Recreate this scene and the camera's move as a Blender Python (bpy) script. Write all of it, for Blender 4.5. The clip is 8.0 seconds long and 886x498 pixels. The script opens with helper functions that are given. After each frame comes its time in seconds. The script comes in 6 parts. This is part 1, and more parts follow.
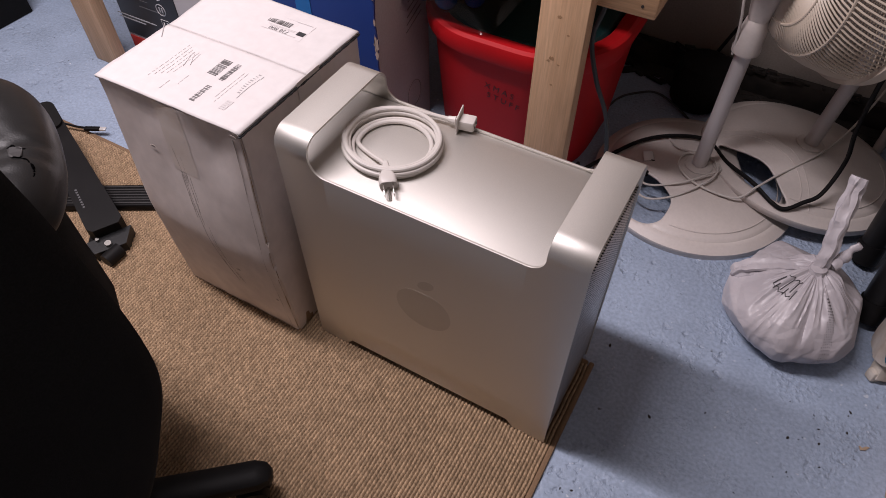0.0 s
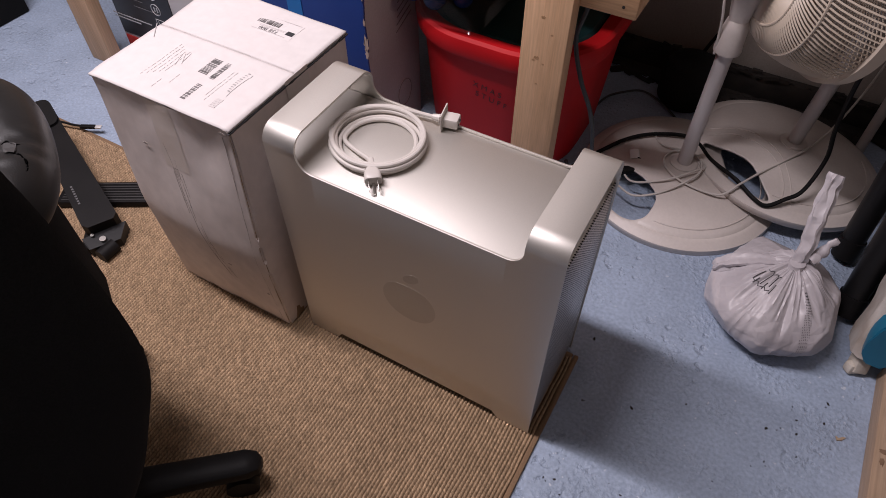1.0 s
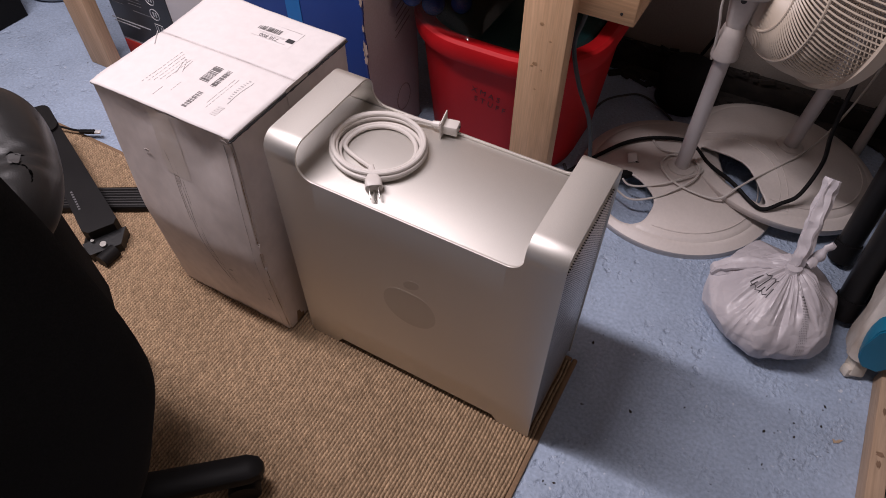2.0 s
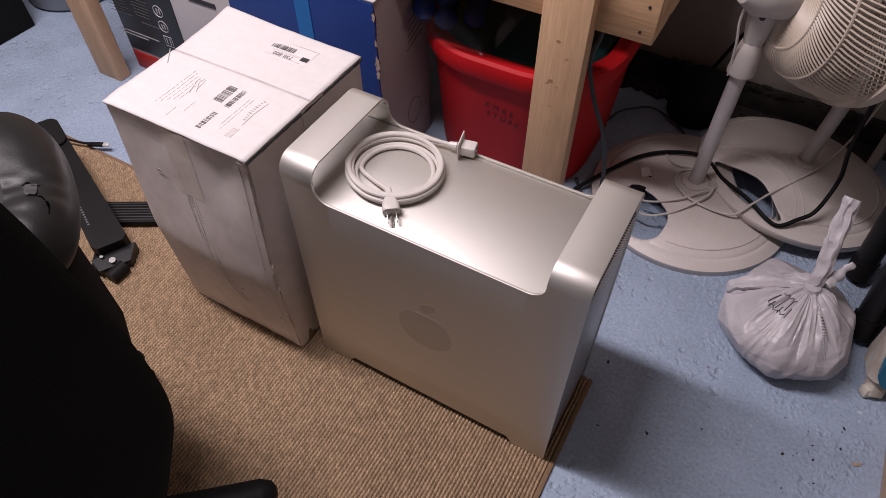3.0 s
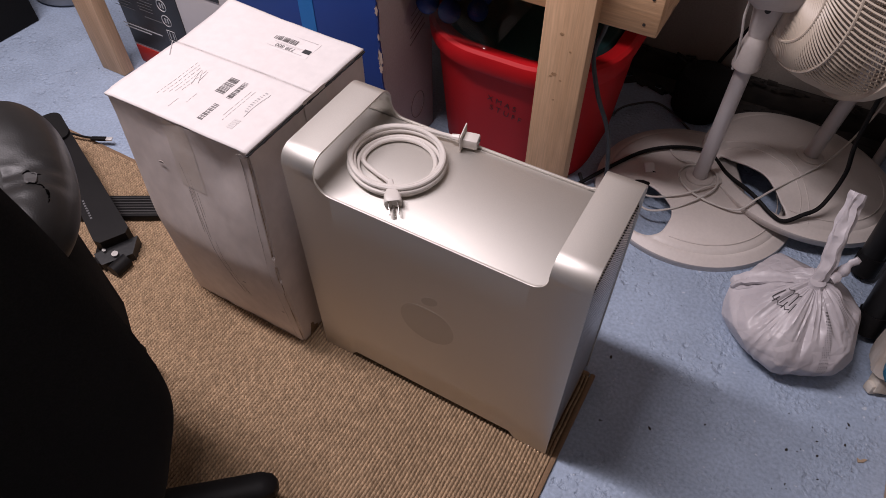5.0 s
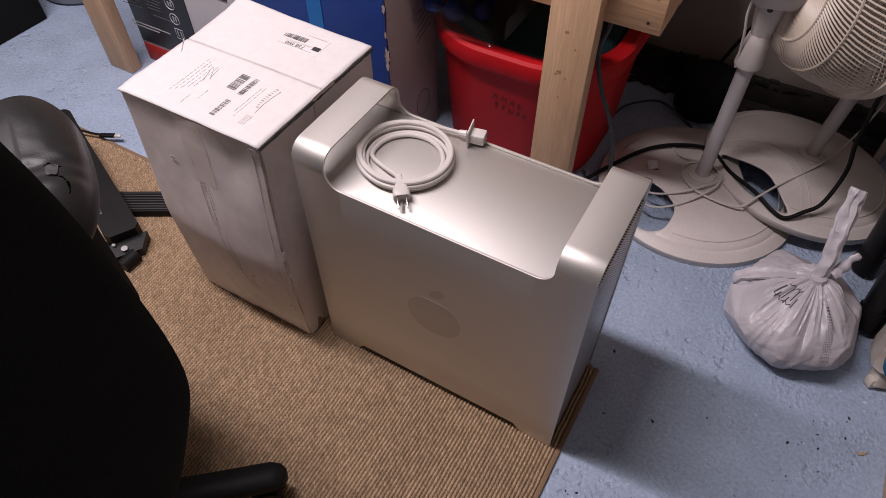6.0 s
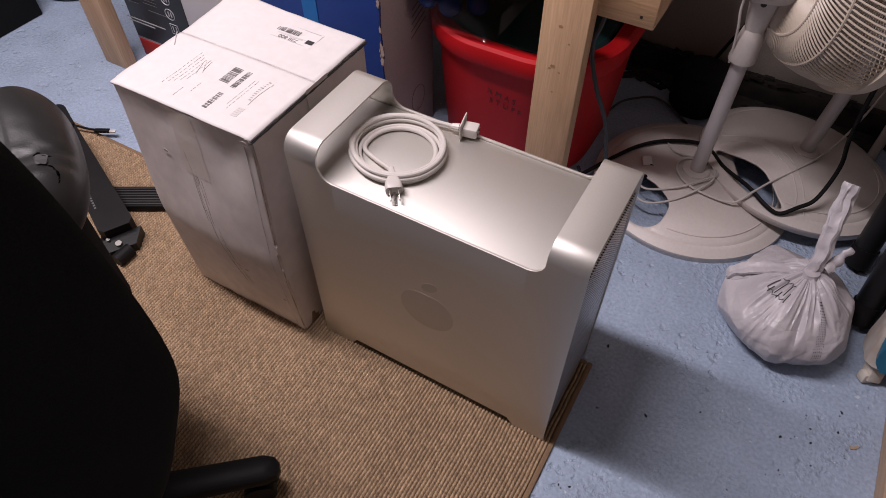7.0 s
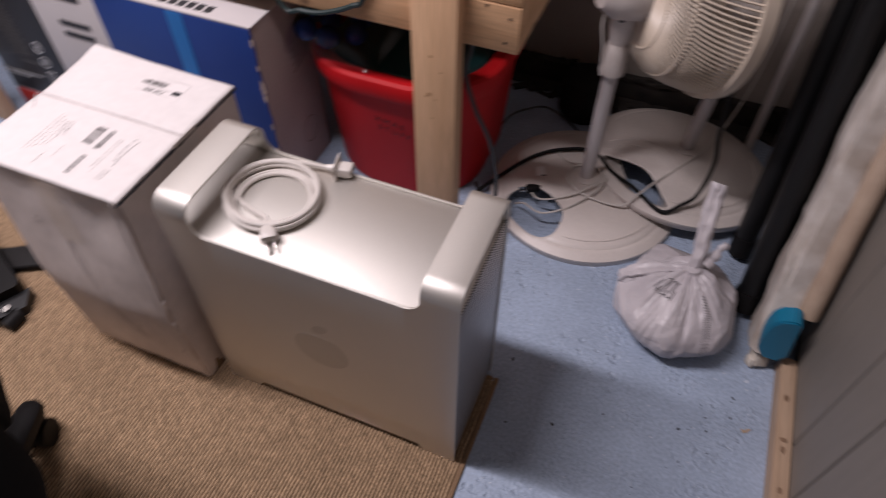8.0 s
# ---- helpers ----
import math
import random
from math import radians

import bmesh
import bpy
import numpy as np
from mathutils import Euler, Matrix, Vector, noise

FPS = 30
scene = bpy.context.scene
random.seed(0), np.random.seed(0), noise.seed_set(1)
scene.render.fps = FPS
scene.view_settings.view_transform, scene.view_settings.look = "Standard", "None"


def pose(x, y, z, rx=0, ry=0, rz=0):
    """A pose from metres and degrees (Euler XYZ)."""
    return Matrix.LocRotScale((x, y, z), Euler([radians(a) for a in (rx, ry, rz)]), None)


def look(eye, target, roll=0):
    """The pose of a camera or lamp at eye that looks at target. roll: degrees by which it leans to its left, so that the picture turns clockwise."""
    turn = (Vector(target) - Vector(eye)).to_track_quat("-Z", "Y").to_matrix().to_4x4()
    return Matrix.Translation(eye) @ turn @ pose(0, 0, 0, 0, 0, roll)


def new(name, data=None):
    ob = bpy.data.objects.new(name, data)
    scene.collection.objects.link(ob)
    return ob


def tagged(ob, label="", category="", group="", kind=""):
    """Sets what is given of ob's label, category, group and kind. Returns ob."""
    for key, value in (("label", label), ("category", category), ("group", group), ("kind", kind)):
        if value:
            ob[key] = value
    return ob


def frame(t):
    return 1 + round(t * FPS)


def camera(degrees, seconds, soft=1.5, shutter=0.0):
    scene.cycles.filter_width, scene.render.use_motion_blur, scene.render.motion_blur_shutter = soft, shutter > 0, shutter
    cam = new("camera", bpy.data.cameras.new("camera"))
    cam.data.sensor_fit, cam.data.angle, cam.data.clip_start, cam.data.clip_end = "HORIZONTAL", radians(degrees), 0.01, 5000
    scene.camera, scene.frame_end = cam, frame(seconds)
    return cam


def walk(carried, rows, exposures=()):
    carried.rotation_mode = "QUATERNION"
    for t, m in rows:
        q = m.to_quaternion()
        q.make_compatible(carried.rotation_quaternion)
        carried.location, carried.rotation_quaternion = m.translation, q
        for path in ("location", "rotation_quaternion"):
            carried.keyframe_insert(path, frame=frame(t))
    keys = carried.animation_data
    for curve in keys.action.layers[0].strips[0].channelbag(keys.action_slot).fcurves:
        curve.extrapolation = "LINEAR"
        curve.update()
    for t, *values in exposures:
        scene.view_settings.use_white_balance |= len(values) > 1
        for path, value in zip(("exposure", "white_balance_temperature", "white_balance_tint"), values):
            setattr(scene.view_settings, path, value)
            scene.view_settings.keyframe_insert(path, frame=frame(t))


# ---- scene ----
cam = camera(68.3, 8.0, soft=0.7, shutter=0.5)
PATH = [
    (0, (0.316, -0.493, 1.105), (-0.313, 0.616, -0.435), -0.1),
    (0.5, (0.333, -0.498, 1.111), (-0.294, 0.61, -0.432), -0.0),
    (1, (0.347, -0.502, 1.121), (-0.279, 0.607, -0.421), -0.0),
    (1.5, (0.352, -0.508, 1.126), (-0.267, 0.604, -0.417), 0.1),
    (3, (0.304, -0.484, 1.142), (-0.32, 0.631, -0.397), 0.1),
    (3.5, (0.299, -0.487, 1.14), (-0.33, 0.622, -0.401), -0.1),
    (4, (0.302, -0.488, 1.135), (-0.327, 0.624, -0.404), -0.0),
    (4.5, (0.308, -0.483, 1.132), (-0.323, 0.626, -0.408), -0.1),
    (6, (0.309, -0.507, 1.14), (-0.326, 0.598, -0.401), -0.1),
    (6.5, (0.317, -0.515, 1.145), (-0.32, 0.591, -0.395), -0.1),
    (7, (0.321, -0.509, 1.134), (-0.31, 0.597, -0.408), 0.1),
    (7.5, (0.353, -0.479, 1.162), (-0.274, 0.63, -0.379), -0.1),
    (7.6, (0.361, -0.474, 1.165), (-0.258, 0.645, -0.373), 0.1),
    (7.8, (0.379, -0.451, 1.173), (-0.201, 0.682, -0.370), 0.1),
    (8, (0.392, -0.441, 1.179), (-0.087, 0.745, -0.359), 0.3),
]
walk(cam, [(t, look(eye, target, roll)) for t, eye, target, roll in PATH])

# ---- light ----
world = bpy.data.worlds.new("world")
scene.world = world
world.use_nodes = True
world.node_tree.nodes["Background"].inputs["Color"].default_value = (0.9, 0.95, 1.0, 1)
world.node_tree.nodes["Background"].inputs["Strength"].default_value = 0.02


def ceiling_tube(name, x, y, z, length, watts, colour):
    """A fluorescent tube fitting on the ceiling, running along x."""
    data = bpy.data.lights.new(name, "AREA")
    data.shape, data.size, data.size_y = "RECTANGLE", length, 0.13
    data.energy, data.color = watts, colour
    ob = new(name, data)
    ob.matrix_world = pose(x, y, z)
    return ob


ceiling_tube("tube_lamp", -0.90, -0.13, 2.32, 1.5, 55.5, (1.0, 0.895, 0.95))
scene.view_settings.exposure = 0.0


# ---- mesh helpers ----
def box(bm, centre, size, bevel=0.0, turn=None, seg=2):
    """A box, bevelled and turned, added to bm."""
    made = bmesh.ops.create_cube(bm, size=1.0)["verts"]
    bmesh.ops.scale(bm, vec=size, verts=made)
    if bevel > 0:
        edges = list({e for v in made for e in v.link_edges})
        out = bmesh.ops.bevel(bm, geom=edges, offset=bevel, segments=seg, profile=0.5, affect="EDGES")
        made = list({v for v in out["verts"]} | {v for v in made if v.is_valid})
        made = list({w for v in made for f in v.link_faces for w in f.verts})
    m = Matrix.Translation(centre) @ (turn.to_4x4() if turn else Matrix())
    bmesh.ops.transform(bm, matrix=m, verts=made)
    return made


def spin(bm, profile, n=32, m=None, close=False):
    """A surface of revolution about z from (radius, height) pairs."""
    rings = []
    for r, z in profile:
        ring = []
        for i in range(n):
            a = 2 * math.pi * i / n
            v = Vector((r * math.cos(a), r * math.sin(a), z))
            ring.append(bm.verts.new(m @ v if m else v))
        rings.append(ring)
    for a, b in zip(rings, rings[1:]):
        for i in range(n):
            bm.faces.new((a[i], a[(i + 1) % n], b[(i + 1) % n], b[i]))
    if close:
        bm.faces.new(rings[0][::-1])
        bm.faces.new(rings[-1])
    return rings


def smooth_line(points, steps=6, closed=False):
    """Catmull-Rom points through the given ones."""
    p = [Vector(q) for q in points]
    if closed:
        p = [p[-1]] + p + [p[0], p[1]]
    else:
        p = [p[0] * 2 - p[1]] + p + [p[-1] * 2 - p[-2]]
    out = []
    for i in range(1, len(p) - 2):
        for k in range(steps):
            t = k / steps
            a, b, c, d = p[i - 1], p[i], p[i + 1], p[i + 2]
            out.append(0.5 * ((2 * b) + (c - a) * t + (2 * a - 5 * b + 4 * c - d) * t * t + (3 * b - a - 3 * c + d) * t ** 3))
    if not closed:
        out.append(p[-2])
    return out


def tube(bm, points, radius, n=8, caps=True, closed=False):
    """A round tube along points; radius may be a list."""
    pts = [Vector(p) for p in points]
    rings, up = [], Vector((0.13, 0.21, 0.97)).normalized()
    count = len(pts)
    for i, p in enumerate(pts):
        if closed:
            way = pts[(i + 1) % count] - pts[i - 1]
        else:
            way = pts[min(i + 1, count - 1)] - pts[max(i - 1, 0)]
        way.normalize()
        u = way.cross(up)
        if u.length < 1e-3:
            u = way.cross(Vector((1, 0, 0)))
        u.normalize()
        up = u.cross(way).normalized()
        r = radius[i] if isinstance(radius, (list, tuple)) else radius
        rings.append([bm.verts.new(p + (u * math.cos(2 * math.pi * k / n) + up * math.sin(2 * math.pi * k / n)) * r) for k in range(n)])
    for a, b in zip(rings, rings[1:]):
        for k in range(n):
            bm.faces.new((a[k], b[k], b[(k + 1) % n], a[(k + 1) % n]))
    if closed:
        a, b = rings[-1], rings[0]
        for k in range(n):
            bm.faces.new((a[k], b[k], b[(k + 1) % n], a[(k + 1) % n]))
    elif caps:
        bm.faces.new(rings[0])
        bm.faces.new(rings[-1][::-1])


def rod(bm, a, b, r, n=12):
    tube(bm, [a, b], r, n)


def prism(bm, outline, z0, z1, m=None):
    """An outline in x, y raised from z0 to z1."""
    low = [bm.verts.new((m or Matrix()) @ Vector((x, y, z0))) for x, y in outline]
    high = [bm.verts.new((m or Matrix()) @ Vector((x, y, z1))) for x, y in outline]
    bm.faces.new(low[::-1])
    bm.faces.new(high)
    n = len(outline)
    for i in range(n):
        bm.faces.new((low[i], low[(i + 1) % n], high[(i + 1) % n], high[i]))


def rounded(w, d, r, n=5, cx=0.0, cy=0.0):
    """The outline of a rectangle with round corners."""
    out = []
    for sx, sy, a0 in ((1, 1, 0), (-1, 1, 90), (-1, -1, 180), (1, -1, 270)):
        for k in range(n + 1):
            a = radians(a0 + 90 * k / n)
            out.append((cx + sx * (w / 2 - r) + r * math.cos(a), cy + sy * (d / 2 - r) + r * math.sin(a)))
    return out


def finish(name, bm, material, smooth=True):
    bmesh.ops.recalc_face_normals(bm, faces=bm.faces[:])
    data = bpy.data.meshes.new(name)
    bm.to_mesh(data)
    bm.free()
    data.materials.append(material)
    if smooth:
        data.polygons.foreach_set("use_smooth", [True] * len(data.polygons))
        data.set_sharp_from_angle(angle=radians(35))
    return data


def part(name, bm, material, parent, label="", smooth=True):
    """Links bm as one mesh under a thing or a part."""
    ob = new(name, finish(name, bm, material, smooth))
    ob.parent = parent
    return tagged(ob, label)


def thing(name, at, label, category, group="", kind=""):
    """An empty at the base of a thing, to hold its parts."""
    ob = new(name)
    ob.empty_display_size = 0.05
    ob.matrix_world = at
    return tagged(ob, label, category, group, kind)


def single(name, bm, material, label, category, at=None, kind="", smooth=True):
    """A thing that is one mesh."""
    ob = new(name, finish(name, bm, material, smooth))
    ob.matrix_world = at or Matrix()
    return tagged(ob, label, category, "", kind)


def lettering(name, words, size, m, material, parent, align="CENTER"):
    """Words in the built-in font, as a thin mesh under a thing."""
    curve = bpy.data.curves.new(name, "FONT")
    curve.body, curve.size, curve.align_x, curve.align_y, curve.extrude = words, size, align, "CENTER", 0.0002
    holder = bpy.data.objects.new(name, curve)
    data = bpy.data.meshes.new_from_object(holder)
    bpy.data.objects.remove(holder)
    data.materials.append(material)
    ob = new(name, data)
    ob.parent = parent
    ob.matrix_local = m
    return ob


# ---- materials ----
def surface(name, colour, rough=0.6, metal=0.0, second=None, scale=6.0, amount=0.5, grain=0.0, grain_scale=200.0,
            bump=0.0, bump_scale=120.0, stretch=(1, 1, 1), spec=0.5, rough_var=0.0, coat=0.0, detail=6.0):
    """A painted or natural surface: a base colour that drifts to a second one, fine grain, and fine relief."""
    mat = bpy.data.materials.new(name)
    mat.use_nodes = True
    nt = mat.node_tree
    b = nt.nodes["Principled BSDF"]
    b.inputs["Roughness"].default_value = rough
    b.inputs["Metallic"].default_value = metal
    b.inputs["Specular IOR Level"].default_value = spec
    b.inputs["Coat Weight"].default_value = coat
    co = nt.nodes.new("ShaderNodeTexCoord")
    mp = nt.nodes.new("ShaderNodeMapping")
    mp.inputs["Scale"].default_value = stretch
    nt.links.new(co.outputs["Object"], mp.inputs["Vector"])

    def cloud(sc, det=detail):
        n = nt.nodes.new("ShaderNodeTexNoise")
        n.inputs["Scale"].default_value, n.inputs["Detail"].default_value = sc, det
        nt.links.new(mp.outputs["Vector"], n.inputs["Vector"])
        return n

    second = second or tuple(c * 0.75 for c in colour)
    n1 = cloud(scale)
    ramp = nt.nodes.new("ShaderNodeMapRange")
    ramp.inputs["From Min"].default_value, ramp.inputs["From Max"].default_value = 0.35, 0.7
    ramp.inputs["To Max"].default_value = amount
    nt.links.new(n1.outputs["Fac"], ramp.inputs["Value"])
    mix = nt.nodes.new("ShaderNodeMixRGB")
    mix.inputs["Color1"].default_value, mix.inputs["Color2"].default_value = (*colour, 1), (*second, 1)
    nt.links.new(ramp.outputs["Result"], mix.inputs["Fac"])
    last = mix.outputs["Color"]
    if grain:
        n2 = cloud(grain_scale, 3)
        r2 = nt.nodes.new("ShaderNodeMapRange")
        r2.inputs["From Min"].default_value, r2.inputs["From Max"].default_value = 0.3, 0.7
        r2.inputs["To Min"].default_value, r2.inputs["To Max"].default_value = 1 - grain, 1 + grain
        nt.links.new(n2.outputs["Fac"], r2.inputs["Value"])
        mul = nt.nodes.new("ShaderNodeMixRGB")
        mul.blend_type = "MULTIPLY"
        mul.inputs["Fac"].default_value = 1
        nt.links.new(last, mul.inputs["Color1"])
        nt.links.new(r2.outputs["Result"], mul.inputs["Color2"])
        last = mul.outputs["Color"]
    nt.links.new(last, b.inputs["Base Color"])
    if rough_var:
        r3 = nt.nodes.new("ShaderNodeMapRange")
        r3.inputs["To Min"].default_value, r3.inputs["To Max"].default_value = rough - rough_var, rough + rough_var
        nt.links.new(n1.outputs["Fac"], r3.inputs["Value"])
        nt.links.new(r3.outputs["Result"], b.inputs["Roughness"])
    if bump:
        n3 = cloud(bump_scale, 4)
        bp = nt.nodes.new("ShaderNodeBump")
        bp.inputs["Strength"].default_value, bp.inputs["Distance"].default_value = bump, 0.002
        nt.links.new(n3.outputs["Fac"], bp.inputs["Height"])
        nt.links.new(bp.outputs["Normal"], b.inputs["Normal"])
    return mat


def add_spots(mat, colour, scale, edge, width=0.02, detail=2.0):
    """Chips and specks of another colour on a surface made above."""
    nt = mat.node_tree
    b = nt.nodes["Principled BSDF"]
    co = nt.nodes.new("ShaderNodeTexCoord")
    n = nt.nodes.new("ShaderNodeTexNoise")
    n.inputs["Scale"].default_value, n.inputs["Detail"].default_value = scale, detail
    nt.links.new(co.outputs["Object"], n.inputs["Vector"])
    r = nt.nodes.new("ShaderNodeMapRange")
    r.inputs["From Min"].default_value, r.inputs["From Max"].default_value = edge, edge + width
    nt.links.new(n.outputs["Fac"], r.inputs["Value"])
    mix = nt.nodes.new("ShaderNodeMixRGB")
    mix.inputs["Color2"].default_value = (*colour, 1)
    nt.links.new(r.outputs["Result"], mix.inputs["Fac"])
    nt.links.new(b.inputs["Base Color"].links[0].from_socket, mix.inputs["Color1"])
    nt.links.new(mix.outputs["Color"], b.inputs["Base Color"])
    return mat


def lumber(name, light, dark, along):
    """Sawn softwood with grain running along one axis (0, 1 or 2)."""
    stretch = [34.0, 34.0, 34.0]
    stretch[along] = 1.6
    mat = surface(name, light, 0.62, second=dark, scale=1.0, amount=0.85, stretch=tuple(stretch), grain=0.12, grain_scale=9,
                  bump=0.25, bump_scale=6.0, detail=5)
    return add_spots(mat, tuple(c * 0.5 for c in dark), 13.0, 0.715, 0.06, 1.0)


FLOOR = surface("painted_concrete", (0.36, 0.44, 0.57), 0.5, second=(0.29, 0.355, 0.46), scale=9, amount=0.8, grain=0.14, grain_scale=150,
                rough_var=0.12)


def pit(mat):
    """Pits and trowel marks in the concrete, thicker in some patches than in others."""
    nt = mat.node_tree
    b = nt.nodes["Principled BSDF"]
    co = nt.nodes.new("ShaderNodeTexCoord")

    def cloud(scale, lo, hi, a, z):
        n = nt.nodes.new("ShaderNodeTexNoise")
        n.inputs["Scale"].default_value, n.inputs["Detail"].default_value = scale, 3
        r = nt.nodes.new("ShaderNodeMapRange")
        r.interpolation_type = "SMOOTHSTEP"
        r.inputs["From Min"].default_value, r.inputs["From Max"].default_value = lo, hi
        r.inputs["To Min"].default_value, r.inputs["To Max"].default_value = a, z
        nt.links.new(co.outputs["Object"], n.inputs["Vector"])
        nt.links.new(n.outputs["Fac"], r.inputs["Value"])
        return r.outputs["Result"]

    def both(op, a, c):
        n = nt.nodes.new("ShaderNodeMath")
        n.operation = op
        nt.links.new(a, n.inputs[0])
        nt.links.new(c, n.inputs[1])
        return n.outputs[0]

    pits = both("MULTIPLY", cloud(105, 0.40, 0.75, 0.0, 1.0), cloud(8, 0.44, 0.66, 0.08, 1.0))
    dents = both("MULTIPLY", cloud(44, 0.54, 0.74, 0.0, -2.2), cloud(5, 0.48, 0.64, 0.0, 1.0))
    height = both("ADD", both("ADD", pits, dents), cloud(26, 0.3, 0.7, 0.0, 0.36))
    bp = nt.nodes.new("ShaderNodeBump")
    bp.inputs["Strength"].default_value, bp.inputs["Distance"].default_value = 0.62, 0.0036
    nt.links.new(height, bp.inputs["Height"])
    nt.links.new(bp.outputs["Normal"], b.inputs["Normal"])


pit(FLOOR)
add_spots(FLOOR, (0.10, 0.11, 0.13), 55, 0.715, 0.03, 3.0)
add_spots(FLOOR, (0.55, 0.60, 0.68), 70, 0.70, 0.03, 3.0)
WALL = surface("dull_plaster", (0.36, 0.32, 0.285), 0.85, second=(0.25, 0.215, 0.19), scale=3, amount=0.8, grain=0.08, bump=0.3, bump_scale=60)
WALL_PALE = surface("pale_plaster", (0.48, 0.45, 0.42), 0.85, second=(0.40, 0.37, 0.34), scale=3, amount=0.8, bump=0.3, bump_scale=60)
PANEL = surface("grey_panelling", (0.205, 0.183, 0.162), 0.55, second=(0.165, 0.145, 0.125), scale=2, amount=0.8, stretch=(1, 1, 0.15), grain=0.05, grain_scale=60)
CEILING = surface("ceiling_board", (0.78, 0.76, 0.74), 0.9, bump=0.2)
ALU = surface("anodised_aluminium", (0.67, 0.645, 0.605), 0.57, 1.0, second=(0.63, 0.605, 0.565), scale=3, amount=0.6, grain=0.03, grain_scale=900, bump=0.05,
              bump_scale=1500, rough_var=0.05)
ALU_DARK = surface("polished_mark", (0.585, 0.56, 0.52), 0.58, 1.0)
WHITE_CARD = surface("white_cardboard", (0.69, 0.65, 0.64), 0.7, second=(0.66, 0.62, 0.60), scale=4, amount=0.35, grain=0.03, grain_scale=70, bump=0.2, bump_scale=30)
VOID = surface("dark_gap", (0.002, 0.002, 0.002), 1.0, spec=0.0)
INK_SOFT = surface("worn_black_ink", (0.13, 0.12, 0.12), 0.7, second=(0.26, 0.25, 0.25), scale=60, amount=0.8)
RIB_PALE = surface("dull_grey_print", (0.11, 0.11, 0.115), 0.6)
RIB = surface("grey_black_rubber", (0.035, 0.033, 0.033), 0.55)
INK = surface("black_ink", (0.03, 0.03, 0.035), 0.6)
INK_GREY = surface("grey_ink", (0.42, 0.40, 0.40), 0.7)
PAPER = surface("white_paper_label", (0.73, 0.69, 0.68), 0.55, second=(0.68, 0.64, 0.63), amount=0.4)
KRAFT = surface("brown_cardboard_core", (0.30, 0.20, 0.12), 0.85)
CORD = surface("white_cable_plastic", (0.66, 0.62, 0.58), 0.4, second=(0.56, 0.52, 0.48), scale=20, amount=0.6)
STEEL = surface("nickel_steel", (0.55, 0.53, 0.50), 0.25, 1.0)
BLACK_FABRIC = surface("black_mesh_fabric", (0.017, 0.0165, 0.0165), 0.95, second=(0.012, 0.0115, 0.0115), grain=0.15, grain_scale=500, bump=0.2, bump_scale=700, spec=0.1)
LEATHER = surface("worn_black_leather", (0.012, 0.0115, 0.0115), 0.40, second=(0.021, 0.020, 0.020), scale=7, amount=0.7, bump=0.12, bump_scale=600, rough_var=0.12, spec=0.3)
BLACK_PLASTIC = surface("black_plastic", (0.008, 0.0075, 0.008), 0.5, second=(0.014, 0.013, 0.013), scale=12, amount=0.6, bump=0.15, bump_scale=400, spec=0.13)
BLACK_METAL = surface("black_painted_metal", (0.009, 0.009, 0.010), 0.4, bump=0.1, bump_scale=200, spec=0.3)
RED = surface("red_plastic", (0.52, 0.008, 0.012), 0.56, spec=0.25, second=(0.38, 0.004, 0.008), scale=5, amount=0.7, bump=0.12, bump_scale=90)
GREEN_DARK = surface("dark_green_plastic", (0.008, 0.048, 0.050), 0.5)
BLUE_CARD = surface("blue_printed_cardboard", (0.012, 0.045, 0.22), 0.45, second=(0.01, 0.03, 0.16), scale=3, amount=0.7)
TAPE_BLUE = surface("bright_blue_tape", (0.02, 0.18, 0.52), 0.3)
PINK_CARD = surface("plain_cardboard", (0.42, 0.33, 0.31), 0.8, second=(0.34, 0.26, 0.24), scale=5, amount=0.7, grain=0.05)
BLACK_CARD = surface("black_printed_cardboard", (0.018, 0.018, 0.021), 0.4, second=(0.03, 0.03, 0.034), amount=0.5)
RED_CARD = surface("red_printed_band", (0.40, 0.02, 0.015), 0.5)
FAN_WHITE = surface("yellowed_white_plastic", (0.66, 0.605, 0.57), 0.42, second=(0.57, 0.515, 0.475), scale=6, amount=0.7, grain=0.03, grain_scale=150)
CAGE = surface("cream_cage_plastic", (0.64, 0.55, 0.45), 0.42, second=(0.54, 0.46, 0.37), scale=6, amount=0.6)
BAG = surface("white_bag_film", (0.60, 0.565, 0.585), 0.40, second=(0.33, 0.305, 0.33), scale=6, amount=0.8, bump=0.10, bump_scale=70)


